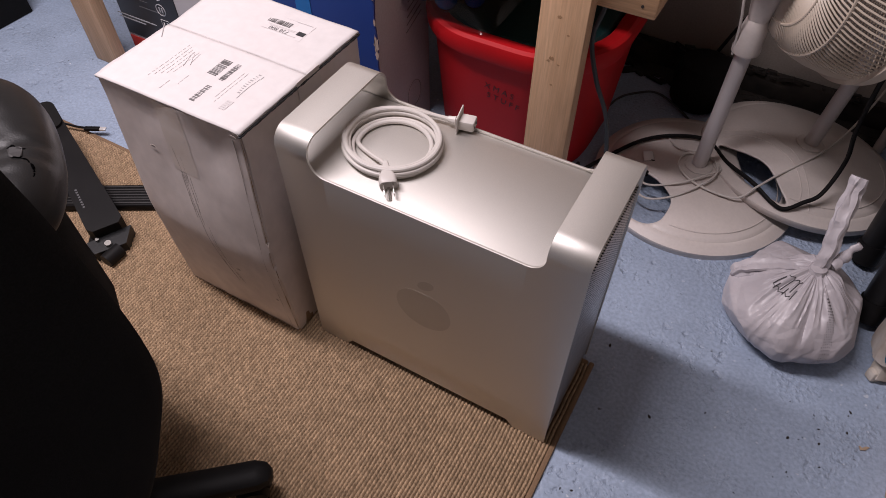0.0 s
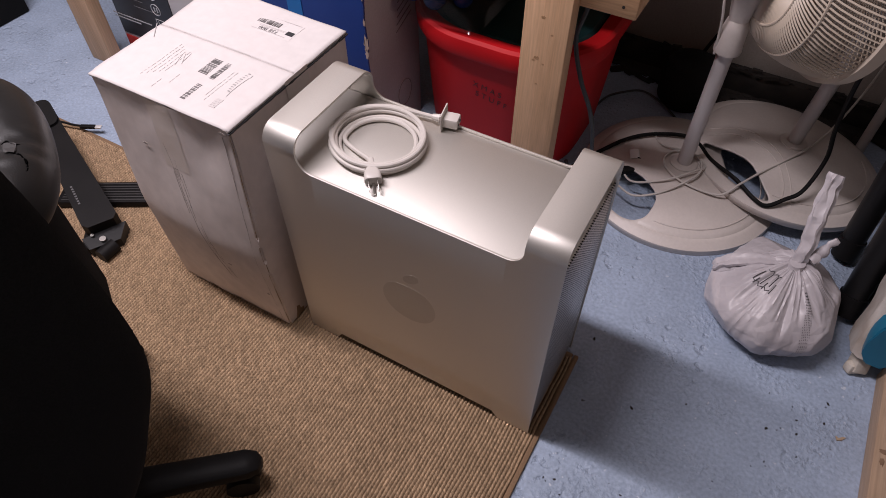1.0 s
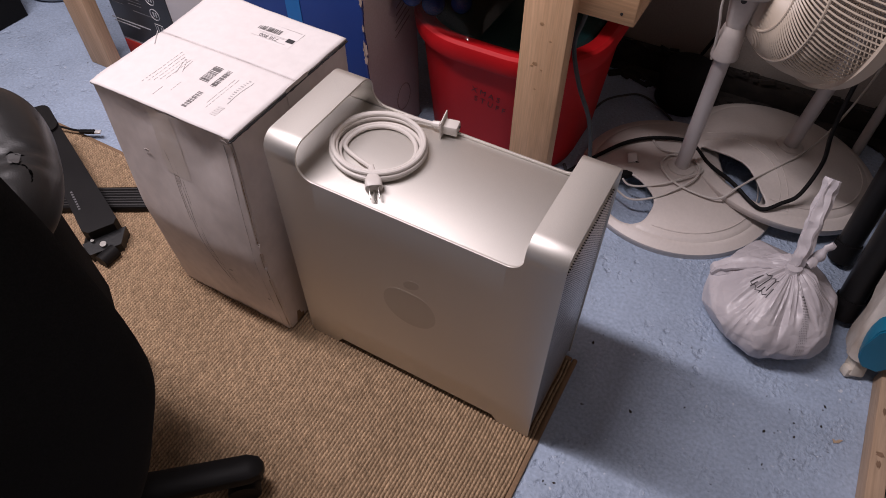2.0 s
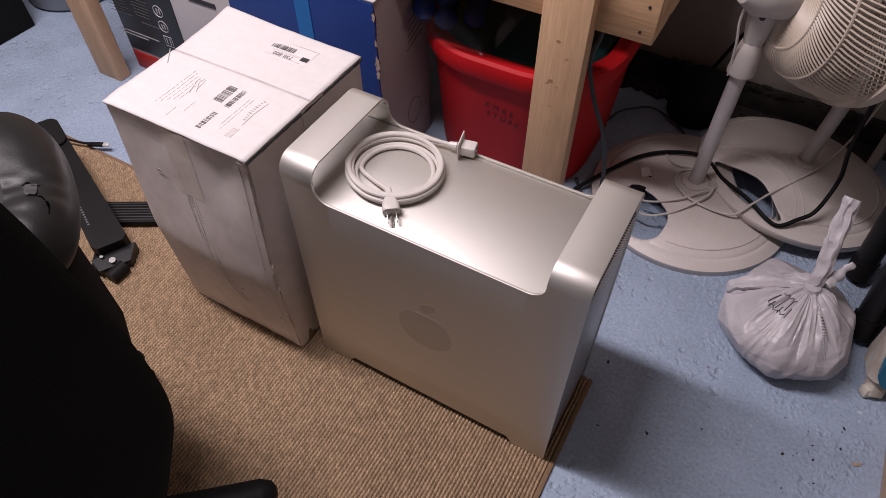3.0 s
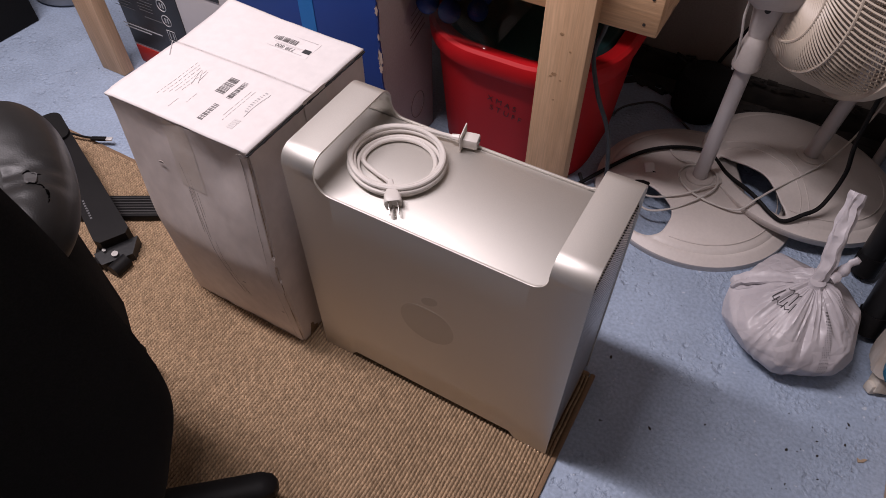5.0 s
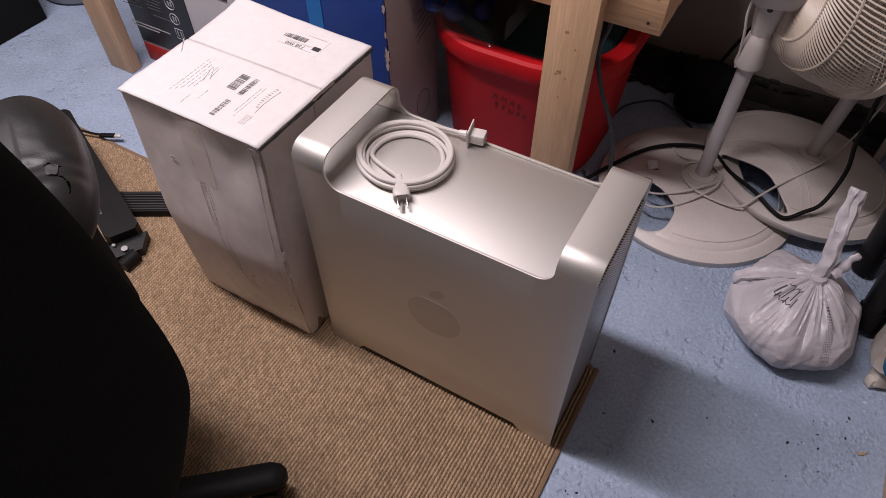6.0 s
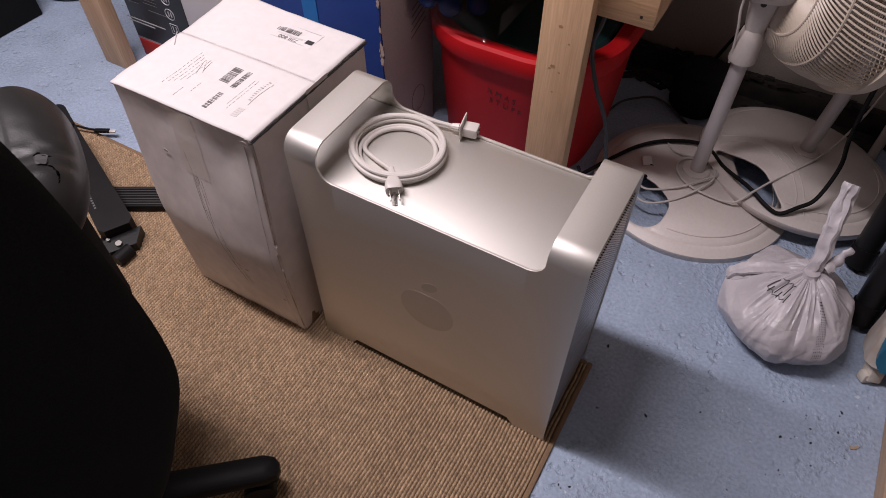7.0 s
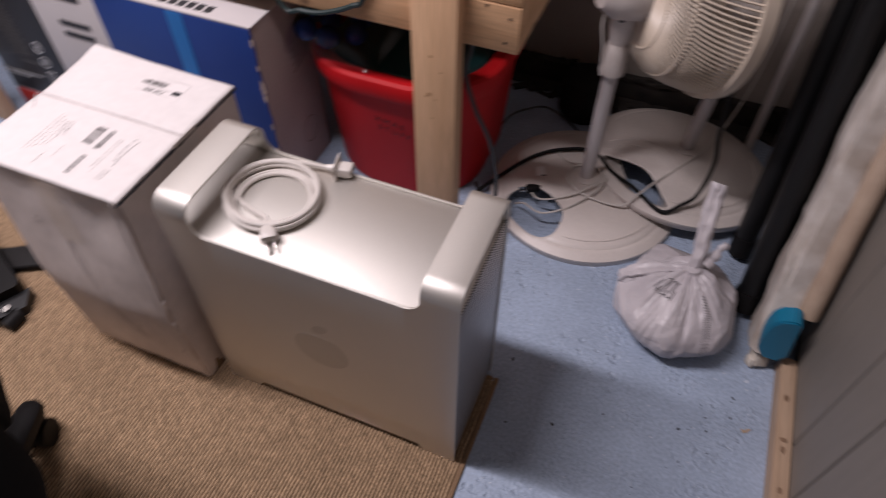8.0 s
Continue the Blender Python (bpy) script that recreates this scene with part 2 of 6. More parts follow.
def crumple(mat, scale, strength, distance):
    """Sharp creases over a thin film, and light passing through it."""
    nt = mat.node_tree
    b = nt.nodes["Principled BSDF"]
    co = nt.nodes.new("ShaderNodeTexCoord")
    warp = nt.nodes.new("ShaderNodeTexNoise")
    warp.inputs["Scale"].default_value = scale * 0.6
    mixv = nt.nodes.new("ShaderNodeMixRGB")
    mixv.inputs["Fac"].default_value = 0.06
    vor = nt.nodes.new("ShaderNodeTexVoronoi")
    vor.feature = "DISTANCE_TO_EDGE"
    vor.inputs["Scale"].default_value = scale
    nt.links.new(co.outputs["Object"], warp.inputs["Vector"])
    nt.links.new(co.outputs["Object"], mixv.inputs["Color1"])
    nt.links.new(warp.outputs["Color"], mixv.inputs["Color2"])
    nt.links.new(mixv.outputs["Color"], vor.inputs["Vector"])
    bp = nt.nodes.new("ShaderNodeBump")
    bp.inputs["Strength"].default_value, bp.inputs["Distance"].default_value = strength, distance
    nt.links.new(vor.outputs["Distance"], bp.inputs["Height"])
    if b.inputs["Normal"].links:
        nt.links.new(b.inputs["Normal"].links[0].from_socket, bp.inputs["Normal"])
    nt.links.new(bp.outputs["Normal"], b.inputs["Normal"])
    return mat


crumple(BAG, 10, 0.45, 0.020)
crumple(BAG, 27, 0.35, 0.009)
BLUE_PLASTIC = surface("turquoise_plastic", (0.005, 0.17, 0.30), 0.4)
FILM = surface("dusty_plastic_wrap", (0.60, 0.56, 0.52), 0.4, second=(0.36, 0.30, 0.25), scale=14, amount=0.9, bump=0.8, bump_scale=40)
CORK = surface("raw_board", (0.45, 0.34, 0.24), 0.8, second=(0.28, 0.19, 0.12), scale=30, amount=0.8)
TAN = surface("tan_roll_card", (0.47, 0.36, 0.27), 0.7, second=(0.37, 0.27, 0.20), scale=18, amount=0.8, bump=0.3, bump_scale=60)
FOAM = surface("chipped_pale_board", (0.62, 0.57, 0.50), 0.8, second=(0.40, 0.34, 0.27), scale=45, amount=0.8, bump=0.5, bump_scale=90)
GREY_CABLE = surface("grey_rubber_cable", (0.05, 0.055, 0.06), 0.55)
DIRT_AND_SHADE = surface("dark_dirt_and_shade", (0.016, 0.013, 0.012), 0.9, second=(0.045, 0.036, 0.03), scale=20, amount=0.8)
GREY_TUB = surface("grey_tub_plastic", (0.22, 0.24, 0.28), 0.5)
WOOD_X = lumber("sawn_pine_x", (0.64, 0.405, 0.235), (0.49, 0.285, 0.15), 0)
WOOD_Y = lumber("sawn_pine_y", (0.62, 0.395, 0.23), (0.46, 0.265, 0.14), 1)
WOOD_Z = lumber("sawn_pine_z", (0.66, 0.43, 0.26), (0.52, 0.315, 0.175), 2)


# ---- the room ----
def slab(name, centre, size, material, label, category):
    bm = bmesh.new()
    box(bm, centre, size)
    return single(name, bm, material, label, category, kind="structure", smooth=False)


slab("floor", (-0.6, -0.6, -0.05), (4.2, 3.9, 0.1), FLOOR, "worn concrete floor painted pale blue-grey", "floor")
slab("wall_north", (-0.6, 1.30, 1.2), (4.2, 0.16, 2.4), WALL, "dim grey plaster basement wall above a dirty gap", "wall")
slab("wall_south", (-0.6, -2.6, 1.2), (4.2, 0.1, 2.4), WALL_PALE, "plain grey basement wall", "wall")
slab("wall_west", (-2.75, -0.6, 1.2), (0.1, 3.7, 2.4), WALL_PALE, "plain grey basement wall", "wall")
slab("ceiling", (-0.6, -0.6, 2.45), (4.2, 3.9, 0.1), CEILING, "plain pale basement ceiling boards", "ceiling")


def build_wall_east():
    """Panelled wall: boards with upright grooves, on a raw sill plate."""
    wall = thing("wall_east", pose(0.80, 0, 0), "grey-brown panelled wall with upright grooves", "wall", kind="structure")
    bm = bmesh.new()
    box(bm, (0.05, -0.6, 1.2), (0.08, 3.7, 2.4))
    part("backing", bm, DIRT_AND_SHADE, wall, smooth=False)
    y, i = 1.2, 0
    for w in [0.105, 0.16, 0.075, 0.21, 0.13, 0.09, 0.18, 0.11, 0.2, 0.14, 0.1, 0.17, 0.12, 0.2, 0.15, 0.19, 0.16, 0.21, 0.2, 0.2]:
        bm = bmesh.new()
        box(bm, (0.006, y - w / 2, 1.22), (0.012, w - 0.004, 2.36), 0.002, seg=1)
        part("panel", bm, PANEL, wall, smooth=False)
        y -= w
    return wall


build_wall_east()
bm = bmesh.new()
box(bm, (0.786, -0.65, 0.019), (0.030, 2.18, 0.038), 0.002)
sill = single("trim", bm, lumber("sill_pine", (0.50, 0.36, 0.25), (0.36, 0.24, 0.155), 1), "raw knotty pine sill plate along the wall foot", "sill plate", kind="structure")
SILL_KNOT = surface("dark_knot", (0.17, 0.10, 0.06), 0.7, second=(0.30, 0.19, 0.12), scale=90, amount=0.9)
for k, (y, wide, long) in enumerate(((0.345, 0.006, 0.011), (0.255, 0.009, 0.006), (0.235, 0.005, 0.010), (0.155, 0.006, 0.008), (0.07, 0.008, 0.006), (-0.03, 0.005, 0.012))):
    bm = bmesh.new()
    prism(bm, [(wide * (0.75 + 0.6 * noise.noise((2 * a, k, 3))) * math.cos(a), long * (0.75 + 0.6 * noise.noise((2 * a, k, 6))) * math.sin(a)) for a in [2 * math.pi * i / 17 for i in range(17)]], 0, 0.0004, pose(0.785, y, 0.038))
    part("knot", bm, SILL_KNOT, sill, "dark knot in the plate", smooth=False)

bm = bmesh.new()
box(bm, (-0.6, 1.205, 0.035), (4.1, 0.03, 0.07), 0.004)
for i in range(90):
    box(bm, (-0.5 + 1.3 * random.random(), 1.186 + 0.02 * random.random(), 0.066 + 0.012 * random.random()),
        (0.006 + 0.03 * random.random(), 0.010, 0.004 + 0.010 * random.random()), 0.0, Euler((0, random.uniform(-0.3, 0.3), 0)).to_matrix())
# flat dark flakes on the floor paint in the shade along the wall
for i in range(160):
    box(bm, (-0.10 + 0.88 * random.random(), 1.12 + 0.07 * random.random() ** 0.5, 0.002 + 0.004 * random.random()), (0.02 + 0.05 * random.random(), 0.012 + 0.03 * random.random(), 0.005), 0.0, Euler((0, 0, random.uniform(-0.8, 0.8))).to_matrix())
single("baseboard", bm, DIRT_AND_SHADE, "rotten dark baseboard with crumbling dirt, and dark flakes painting floor shade", "baseboard", kind="structure")


# ---- rug ----
def build_rug():
    """A ribbed sisal rug: cords along y, each a row of knots."""
    x0, x1, y0, y1, top = -1.22, 0.249, -0.85, 0.184, 0.008
    rug = thing("sisal_rug", pose(0, 0, 0), "ribbed tan sisal rug with a flat bound edge", "rug")
    pitch = 0.0067
    ribs, per = int((x1 - x0) / pitch), 5
    nx, ny = ribs * per, int((y1 - y0) / 0.0015)
    us = np.arange(nx + 1) / per
    ys = np.linspace(y0, y1, ny + 1)
    u, gy = np.meshgrid(us, ys)
    rng = np.random.default_rng(4)
    wave = np.sin(us * 0.9) + np.sin(us * 0.23 + 1)
    gx = x0 + u * (x1 - x0) / ribs + 0.0006 * np.sin(gy * 31) * np.sin(u * 0.05) + 0.0003 * np.sin(gy * 83 + 2) * wave
    gx[:, 0], gx[:, -1] = x0, x1
    cord = np.floor(u)
    shift = rng.random(4000)[(cord.astype(int) % 4000)]
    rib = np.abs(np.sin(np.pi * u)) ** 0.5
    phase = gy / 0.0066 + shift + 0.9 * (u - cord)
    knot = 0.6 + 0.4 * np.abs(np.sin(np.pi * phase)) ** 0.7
    z = top - 0.0056 + 0.0062 * rib * knot + rng.normal(0, 0.0003, gx.shape)
    z += 0.003 * np.exp(-((gx + 0.72) ** 2 + (gy + 0.04) ** 2) / 0.03)
    verts = np.stack([gx.ravel(), gy.ravel(), z.ravel()], 1)
    i = np.arange(ny)[:, None] * (nx + 1) + np.arange(nx)[None, :]
    faces = np.stack([i, i + 1, i + nx + 2, i + nx + 1], -1).reshape(-1, 4)
    data = bpy.data.meshes.new("weave")
    data.vertices.add(len(verts))
    data.vertices.foreach_set("co", verts.ravel())
    data.loops.add(faces.size)
    data.loops.foreach_set("vertex_index", faces.ravel())
    data.polygons.add(len(faces))
    data.polygons.foreach_set("loop_start", np.arange(0, faces.size, 4))
    data.polygons.foreach_set("use_smooth", [True] * len(faces))
    data.update(calc_edges=True)
    # knots spun from lighter or darker fibre; groove and knot-gap shade painted in
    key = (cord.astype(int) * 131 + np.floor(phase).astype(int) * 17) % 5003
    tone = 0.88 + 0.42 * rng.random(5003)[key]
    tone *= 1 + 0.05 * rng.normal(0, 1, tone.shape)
    # painted shade: cord flanks and knot gaps darker, crests lighter
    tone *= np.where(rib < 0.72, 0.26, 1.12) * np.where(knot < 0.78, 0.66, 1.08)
    data.attributes.new("fibre_and_shade", "FLOAT", "POINT").data.foreach_set("value", tone.ravel().astype(np.float32))
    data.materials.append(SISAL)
    weave = new("weave", data)
    weave.parent = rug
    for nm, c, s in (("binding", (x1 + 0.005, (y0 + y1) / 2 + 0.005, top / 2 - 0.0005), (0.010, y1 - y0 + 0.010, top - 0.001)), ("binding", ((x0 + x1) / 2 - 0.0005, y1 + 0.005, top / 2 - 0.0005), (x1 - x0 - 0.002, 0.010, top - 0.001))):
        bm = bmesh.new()
        box(bm, c, s, 0.003)
        part(nm, bm, BINDING, rug)


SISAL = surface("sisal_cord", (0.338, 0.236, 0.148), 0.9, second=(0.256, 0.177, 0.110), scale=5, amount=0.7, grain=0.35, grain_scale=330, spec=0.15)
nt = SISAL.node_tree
fibre_and_shade = nt.nodes.new("ShaderNodeAttribute")
fibre_and_shade.attribute_name = "fibre_and_shade"
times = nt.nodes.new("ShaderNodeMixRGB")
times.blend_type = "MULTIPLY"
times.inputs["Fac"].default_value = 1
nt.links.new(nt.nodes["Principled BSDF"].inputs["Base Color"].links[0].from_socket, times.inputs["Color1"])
nt.links.new(fibre_and_shade.outputs["Fac"], times.inputs["Color2"])
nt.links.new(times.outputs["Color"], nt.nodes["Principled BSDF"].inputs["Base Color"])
BINDING = surface("brown_binding_tape", (0.24, 0.15, 0.085), 0.85, grain=0.15, grain_scale=300)
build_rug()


# ---- the computer tower ----
def build_tower():
    top, r = 0.506, 0.027
    body_top, half = 0.450, 0.2375
    depth = 0.206
    straight = top - r
    arc = r * math.pi / 2
    total = 2 * straight + 2 * arc + depth - 2 * r
    inner, fil = 0.181, 0.025

    def at(x, s):
        if s < straight:
            return (x, 0.0, s)
        if s < straight + arc:
            a = (s - straight) / r
            return (x, r - r * math.cos(a), straight + r * math.sin(a))
        if s < total - straight - arc:
            return (x, r + s - straight - arc, top)
        if s < total - straight:
            a = (s - (total - straight - arc)) / r
            return (x, depth - r + r * math.sin(a), straight + r * math.cos(a))
        return (x, depth, total - s)

    def low(x):
        d = abs(x)
        return 0.0 if d > 0.176 else 0.017 * min(1.0, (0.176 - d) / 0.012)

    def high(x):
        d = abs(x)
        if d <= inner - fil:
            return body_top
        return body_top + fil - math.sqrt(max(0.0, fil ** 2 - (d - inner + fil) ** 2))

    tower = thing("computer_tower", pose(0, 0, 0.008), "silver aluminium computer tower with carrying handles, standing on a rug", "computer tower")
    bm = bmesh.new()

    def levels(x):
        """Heights along the wrapped sheet at x: the wall, then the fillet or the whole handle."""
        lo, hi = low(x), high(x)
        wall = [lo + (body_top - lo) * k / 6 for k in range(7)]
        return wall + [body_top + (hi - body_top) * k / 4 for k in range(1, 5)]

    def strip(a, b):
        for k in range(len(a) - 1):
            bm.faces.new((a[k], b[k], b[k + 1], a[k + 1]))

    xs = sorted({round(v, 5) for s in (-1, 1) for v in [s * 0.176, s * 0.164, s * (inner - fil), 0.0] + [s * (inner - fil + fil * math.sin(radians(9 * k))) for k in range(11)]})
    for xa, xb in zip(xs, xs[1:]):
        strip([bm.verts.new(at(xa, s)) for s in levels(xa)], [bm.verts.new(at(xb, s)) for s in levels(xb)])
        strip([bm.verts.new(at(xa, total - s)) for s in levels(xa)], [bm.verts.new(at(xb, total - s)) for s in levels(xb)])
    for xa, xb in ((-half, -inner), (inner, half)):
        first = levels(inner)
        mid = [first[-1] + (total - 2 * first[-1]) * k / 90 for k in range(1, 90)]
        whole = first + mid + [total - s for s in reversed(first)]
        strip([bm.verts.new(at(xa, s)) for s in whole], [bm.verts.new(at(xb, s)) for s in whole])
    bmesh.ops.remove_doubles(bm, verts=bm.verts[:], dist=0.0001)
    bmesh.ops.dissolve_degenerate(bm, dist=0.00005, edges=bm.edges[:])
    shell = part("shell", bm, ALU, tower)
    thick = shell.modifiers.new("thickness", "SOLIDIFY")
    thick.thickness, thick.offset = 0.0035, -1.0
    edge = shell.modifiers.new("edge", "BEVEL")
    edge.width, edge.segments, edge.limit_method, edge.angle_limit = 0.0008, 2, "ANGLE", radians(60)

    bm = bmesh.new()
    box(bm, (0, depth / 2, body_top - 0.006), (2 * half - 0.006, depth - 0.0085, 0.006), 0.002)
    part("top_plate", bm, ALU, tower)
    bm = bmesh.new()
    box(bm, (0, depth / 2, 0.024), (2 * half - 0.02, depth - 0.0085, 0.006))
    part("bottom_plate", bm, BLACK_METAL, tower)
    for side in (-1, 1):
        bm = bmesh.new()
        box(bm, (side * (half - 0.004), depth / 2, 0.234), (0.003, depth - 0.009, 0.440), 0.001)
        part("grille", bm, GRILLE, tower, "perforated aluminium grille")
    bm = bmesh.new()
    outline = []
    for k in range(40):
        a = 2 * math.pi * k / 40
        rr = 0.047 * (1 + 0.05 * math.cos(2 * a) - 0.10 * max(0.0, math.sin(a)) ** 8)
        outline.append((rr * math.cos(a), rr * 1.08 * math.sin(a)))
    prism(bm, outline, 0.0, 0.0001, pose(0.0, 0.0, 0.240, 90, 0, 0))
    leaf = [(0.006 + 0.013 * math.cos(radians(a)) + 0.007 * math.sin(radians(a)), 0.066 + 0.013 * math.sin(radians(a))) for a in range(0, 360, 30)]
    prism(bm, leaf, 0.0, 0.0001, pose(0.0, 0.0, 0.240, 90, 0, 0))
    part("emblem", bm, ALU_DARK, tower, "dark round emblem", smooth=False)
    return tower


def grille_material():
    """Aluminium sheet with rows of small dark holes."""
    mat = surface("perforated_sheet", (0.60, 0.57, 0.56), 0.4, 0.8)
    nt = mat.node_tree
    b = nt.nodes["Principled BSDF"]
    co = nt.nodes.new("ShaderNodeTexCoord")
    sep = nt.nodes.new("ShaderNodeSeparateXYZ")
    nt.links.new(co.outputs["Object"], sep.inputs[0])

    def maths(op, a, v=None, w=None):
        n = nt.nodes.new("ShaderNodeMath")
        n.operation = op
        nt.links.new(a, n.inputs[0])
        if v is not None:
            if isinstance(v, float):
                n.inputs[1].default_value = v
            else:
                nt.links.new(v, n.inputs[1])
        return n.outputs[0]

    sy = maths("SINE", maths("MULTIPLY", sep.outputs["Y"], 2 * math.pi / 0.0052))
    sz = maths("SINE", maths("MULTIPLY", sep.outputs["Z"], 2 * math.pi / 0.0052))
    hole = maths("GREATER_THAN", maths("MULTIPLY", sy, sz), 0.16)
    mix = nt.nodes.new("ShaderNodeMixRGB")
    mix.inputs["Color2"].default_value = (0.02, 0.02, 0.02, 1)
    nt.links.new(hole, mix.inputs["Fac"])
    nt.links.new(b.inputs["Base Color"].links[0].from_socket, mix.inputs["Color1"])
    nt.links.new(mix.outputs["Color"], b.inputs["Base Color"])
    return mat


GRILLE = grille_material()
build_tower()


# ---- power cord coiled on the tower ----
def build_cord():
    z0 = 0.4555
    rad = 0.0036
    cord = thing("power_cord", pose(0, 0, z0), "coiled white power cord lying on the computer tower", "power cord")
    cx, cy = -0.110, 0.110
    pts = [(-0.087, 0.056, 0.010), (-0.100, 0.066, 0.009), (-0.128, 0.075, 0.006)]
    loops = [(0.050, 0.004, 0.0), (0.058, 0.004, 0.002), (0.066, 0.0045, 0.0), (0.070, 0.011, 0.003), (0.062, 0.0115, -0.003), (0.066, 0.017, 0.0)]
    start = 205
    for k, (rr, hz, off) in enumerate(loops):
        for a in range(0, 360, 30):
            ang = radians(start - a)
            f = a / 360
            nxt = loops[min(k + 1, len(loops) - 1)]
            r2, h2 = rr + (nxt[0] - rr) * f, hz + (nxt[1] - hz) * f
            pts.append((cx + off + 1.06 * r2 * math.cos(ang), cy - off + r2 * math.sin(ang) * 1.02, h2))
    for a in range(0, 100, 24):
        ang = radians(start - a)
        pts.append((cx + 1.08 * 0.068 * math.cos(ang), cy + 0.069 * math.sin(ang), 0.017))
    pts += [(-0.118, 0.182, 0.015), (-0.088, 0.191, 0.011), (-0.060, 0.196, 0.010)]
    bm = bmesh.new()
    tube(bm, smooth_line(pts, 4), rad, 10)
    part("cable", bm, CORD, cord)
    # the mains plug
    m = Matrix.Translation((-0.079, 0.045, 0.012)) @ Euler((0, radians(10), radians(-52))).to_matrix().to_4x4()
    bm = bmesh.new()
    for xx, w, h in ((-0.022, 0.008, 0.008), (-0.016, 0.009, 0.009), (-0.006, 0.014, 0.012), (0.006, 0.024, 0.018), (0.016, 0.026, 0.020), (0.019, 0.024, 0.018)):
        ring = [bm.verts.new((xx, y, z)) for y, z in rounded(w, h, min(w, h) * 0.3, 3)]
        if xx > -0.022:
            for i in range(len(ring)):
                bm.faces.new((last[i], last[(i + 1) % len(ring)], ring[(i + 1) % len(ring)], ring[i]))
        else:
            bm.faces.new(ring[::-1])
        last = ring
    bm.faces.new(last)
    bm.transform(m)
    plug = part("plug", bm, CORD, cord, "moulded white mains plug")
    for y, z, r in ((-0.0065, 0.003, 0), (0.0065, 0.003, 0), (0, -0.005, 1)):
        bm = bmesh.new()
        if r:
            rod(bm, (0.018, y, z), (0.041, y, z), 0.0024, 10)
        else:
            box(bm, (0.028, y, z), (0.020, 0.0016, 0.0063), 0.0005)
        bm.transform(m)
        part("prong", bm, STEEL, plug, "metal prong")
    # the appliance coupler
    m = Matrix.Translation((-0.040, 0.198, 0.012)) @ Euler((0, 0, radians(12))).to_matrix().to_4x4()
    bm = bmesh.new()
    tube(bm, [(-0.024, 0, 0), (-0.012, 0, 0)], [0.005, 0.0065], 10)
    box(bm, (0.006, 0, 0), (0.026, 0.022, 0.017), 0.003)
    bm.transform(m)
    coupler = part("coupler", bm, CORD, cord, "white three-hole coupler")
    for y, z in ((-0.006, -0.001), (0.006, -0.001), (0, 0.003)):
        bm = bmesh.new()
        box(bm, (0.0192, y, z), (0.001, 0.002, 0.004))
        bm.transform(m)
        part("slot", bm, INK, coupler)
    bm = bmesh.new()
    box(bm, (-0.006, 0, 0.003), (0.0022, 0.036, 0.030), 0.0008)
    bm.transform(m)
    part("collar", bm, CORD, coupler)


build_cord()


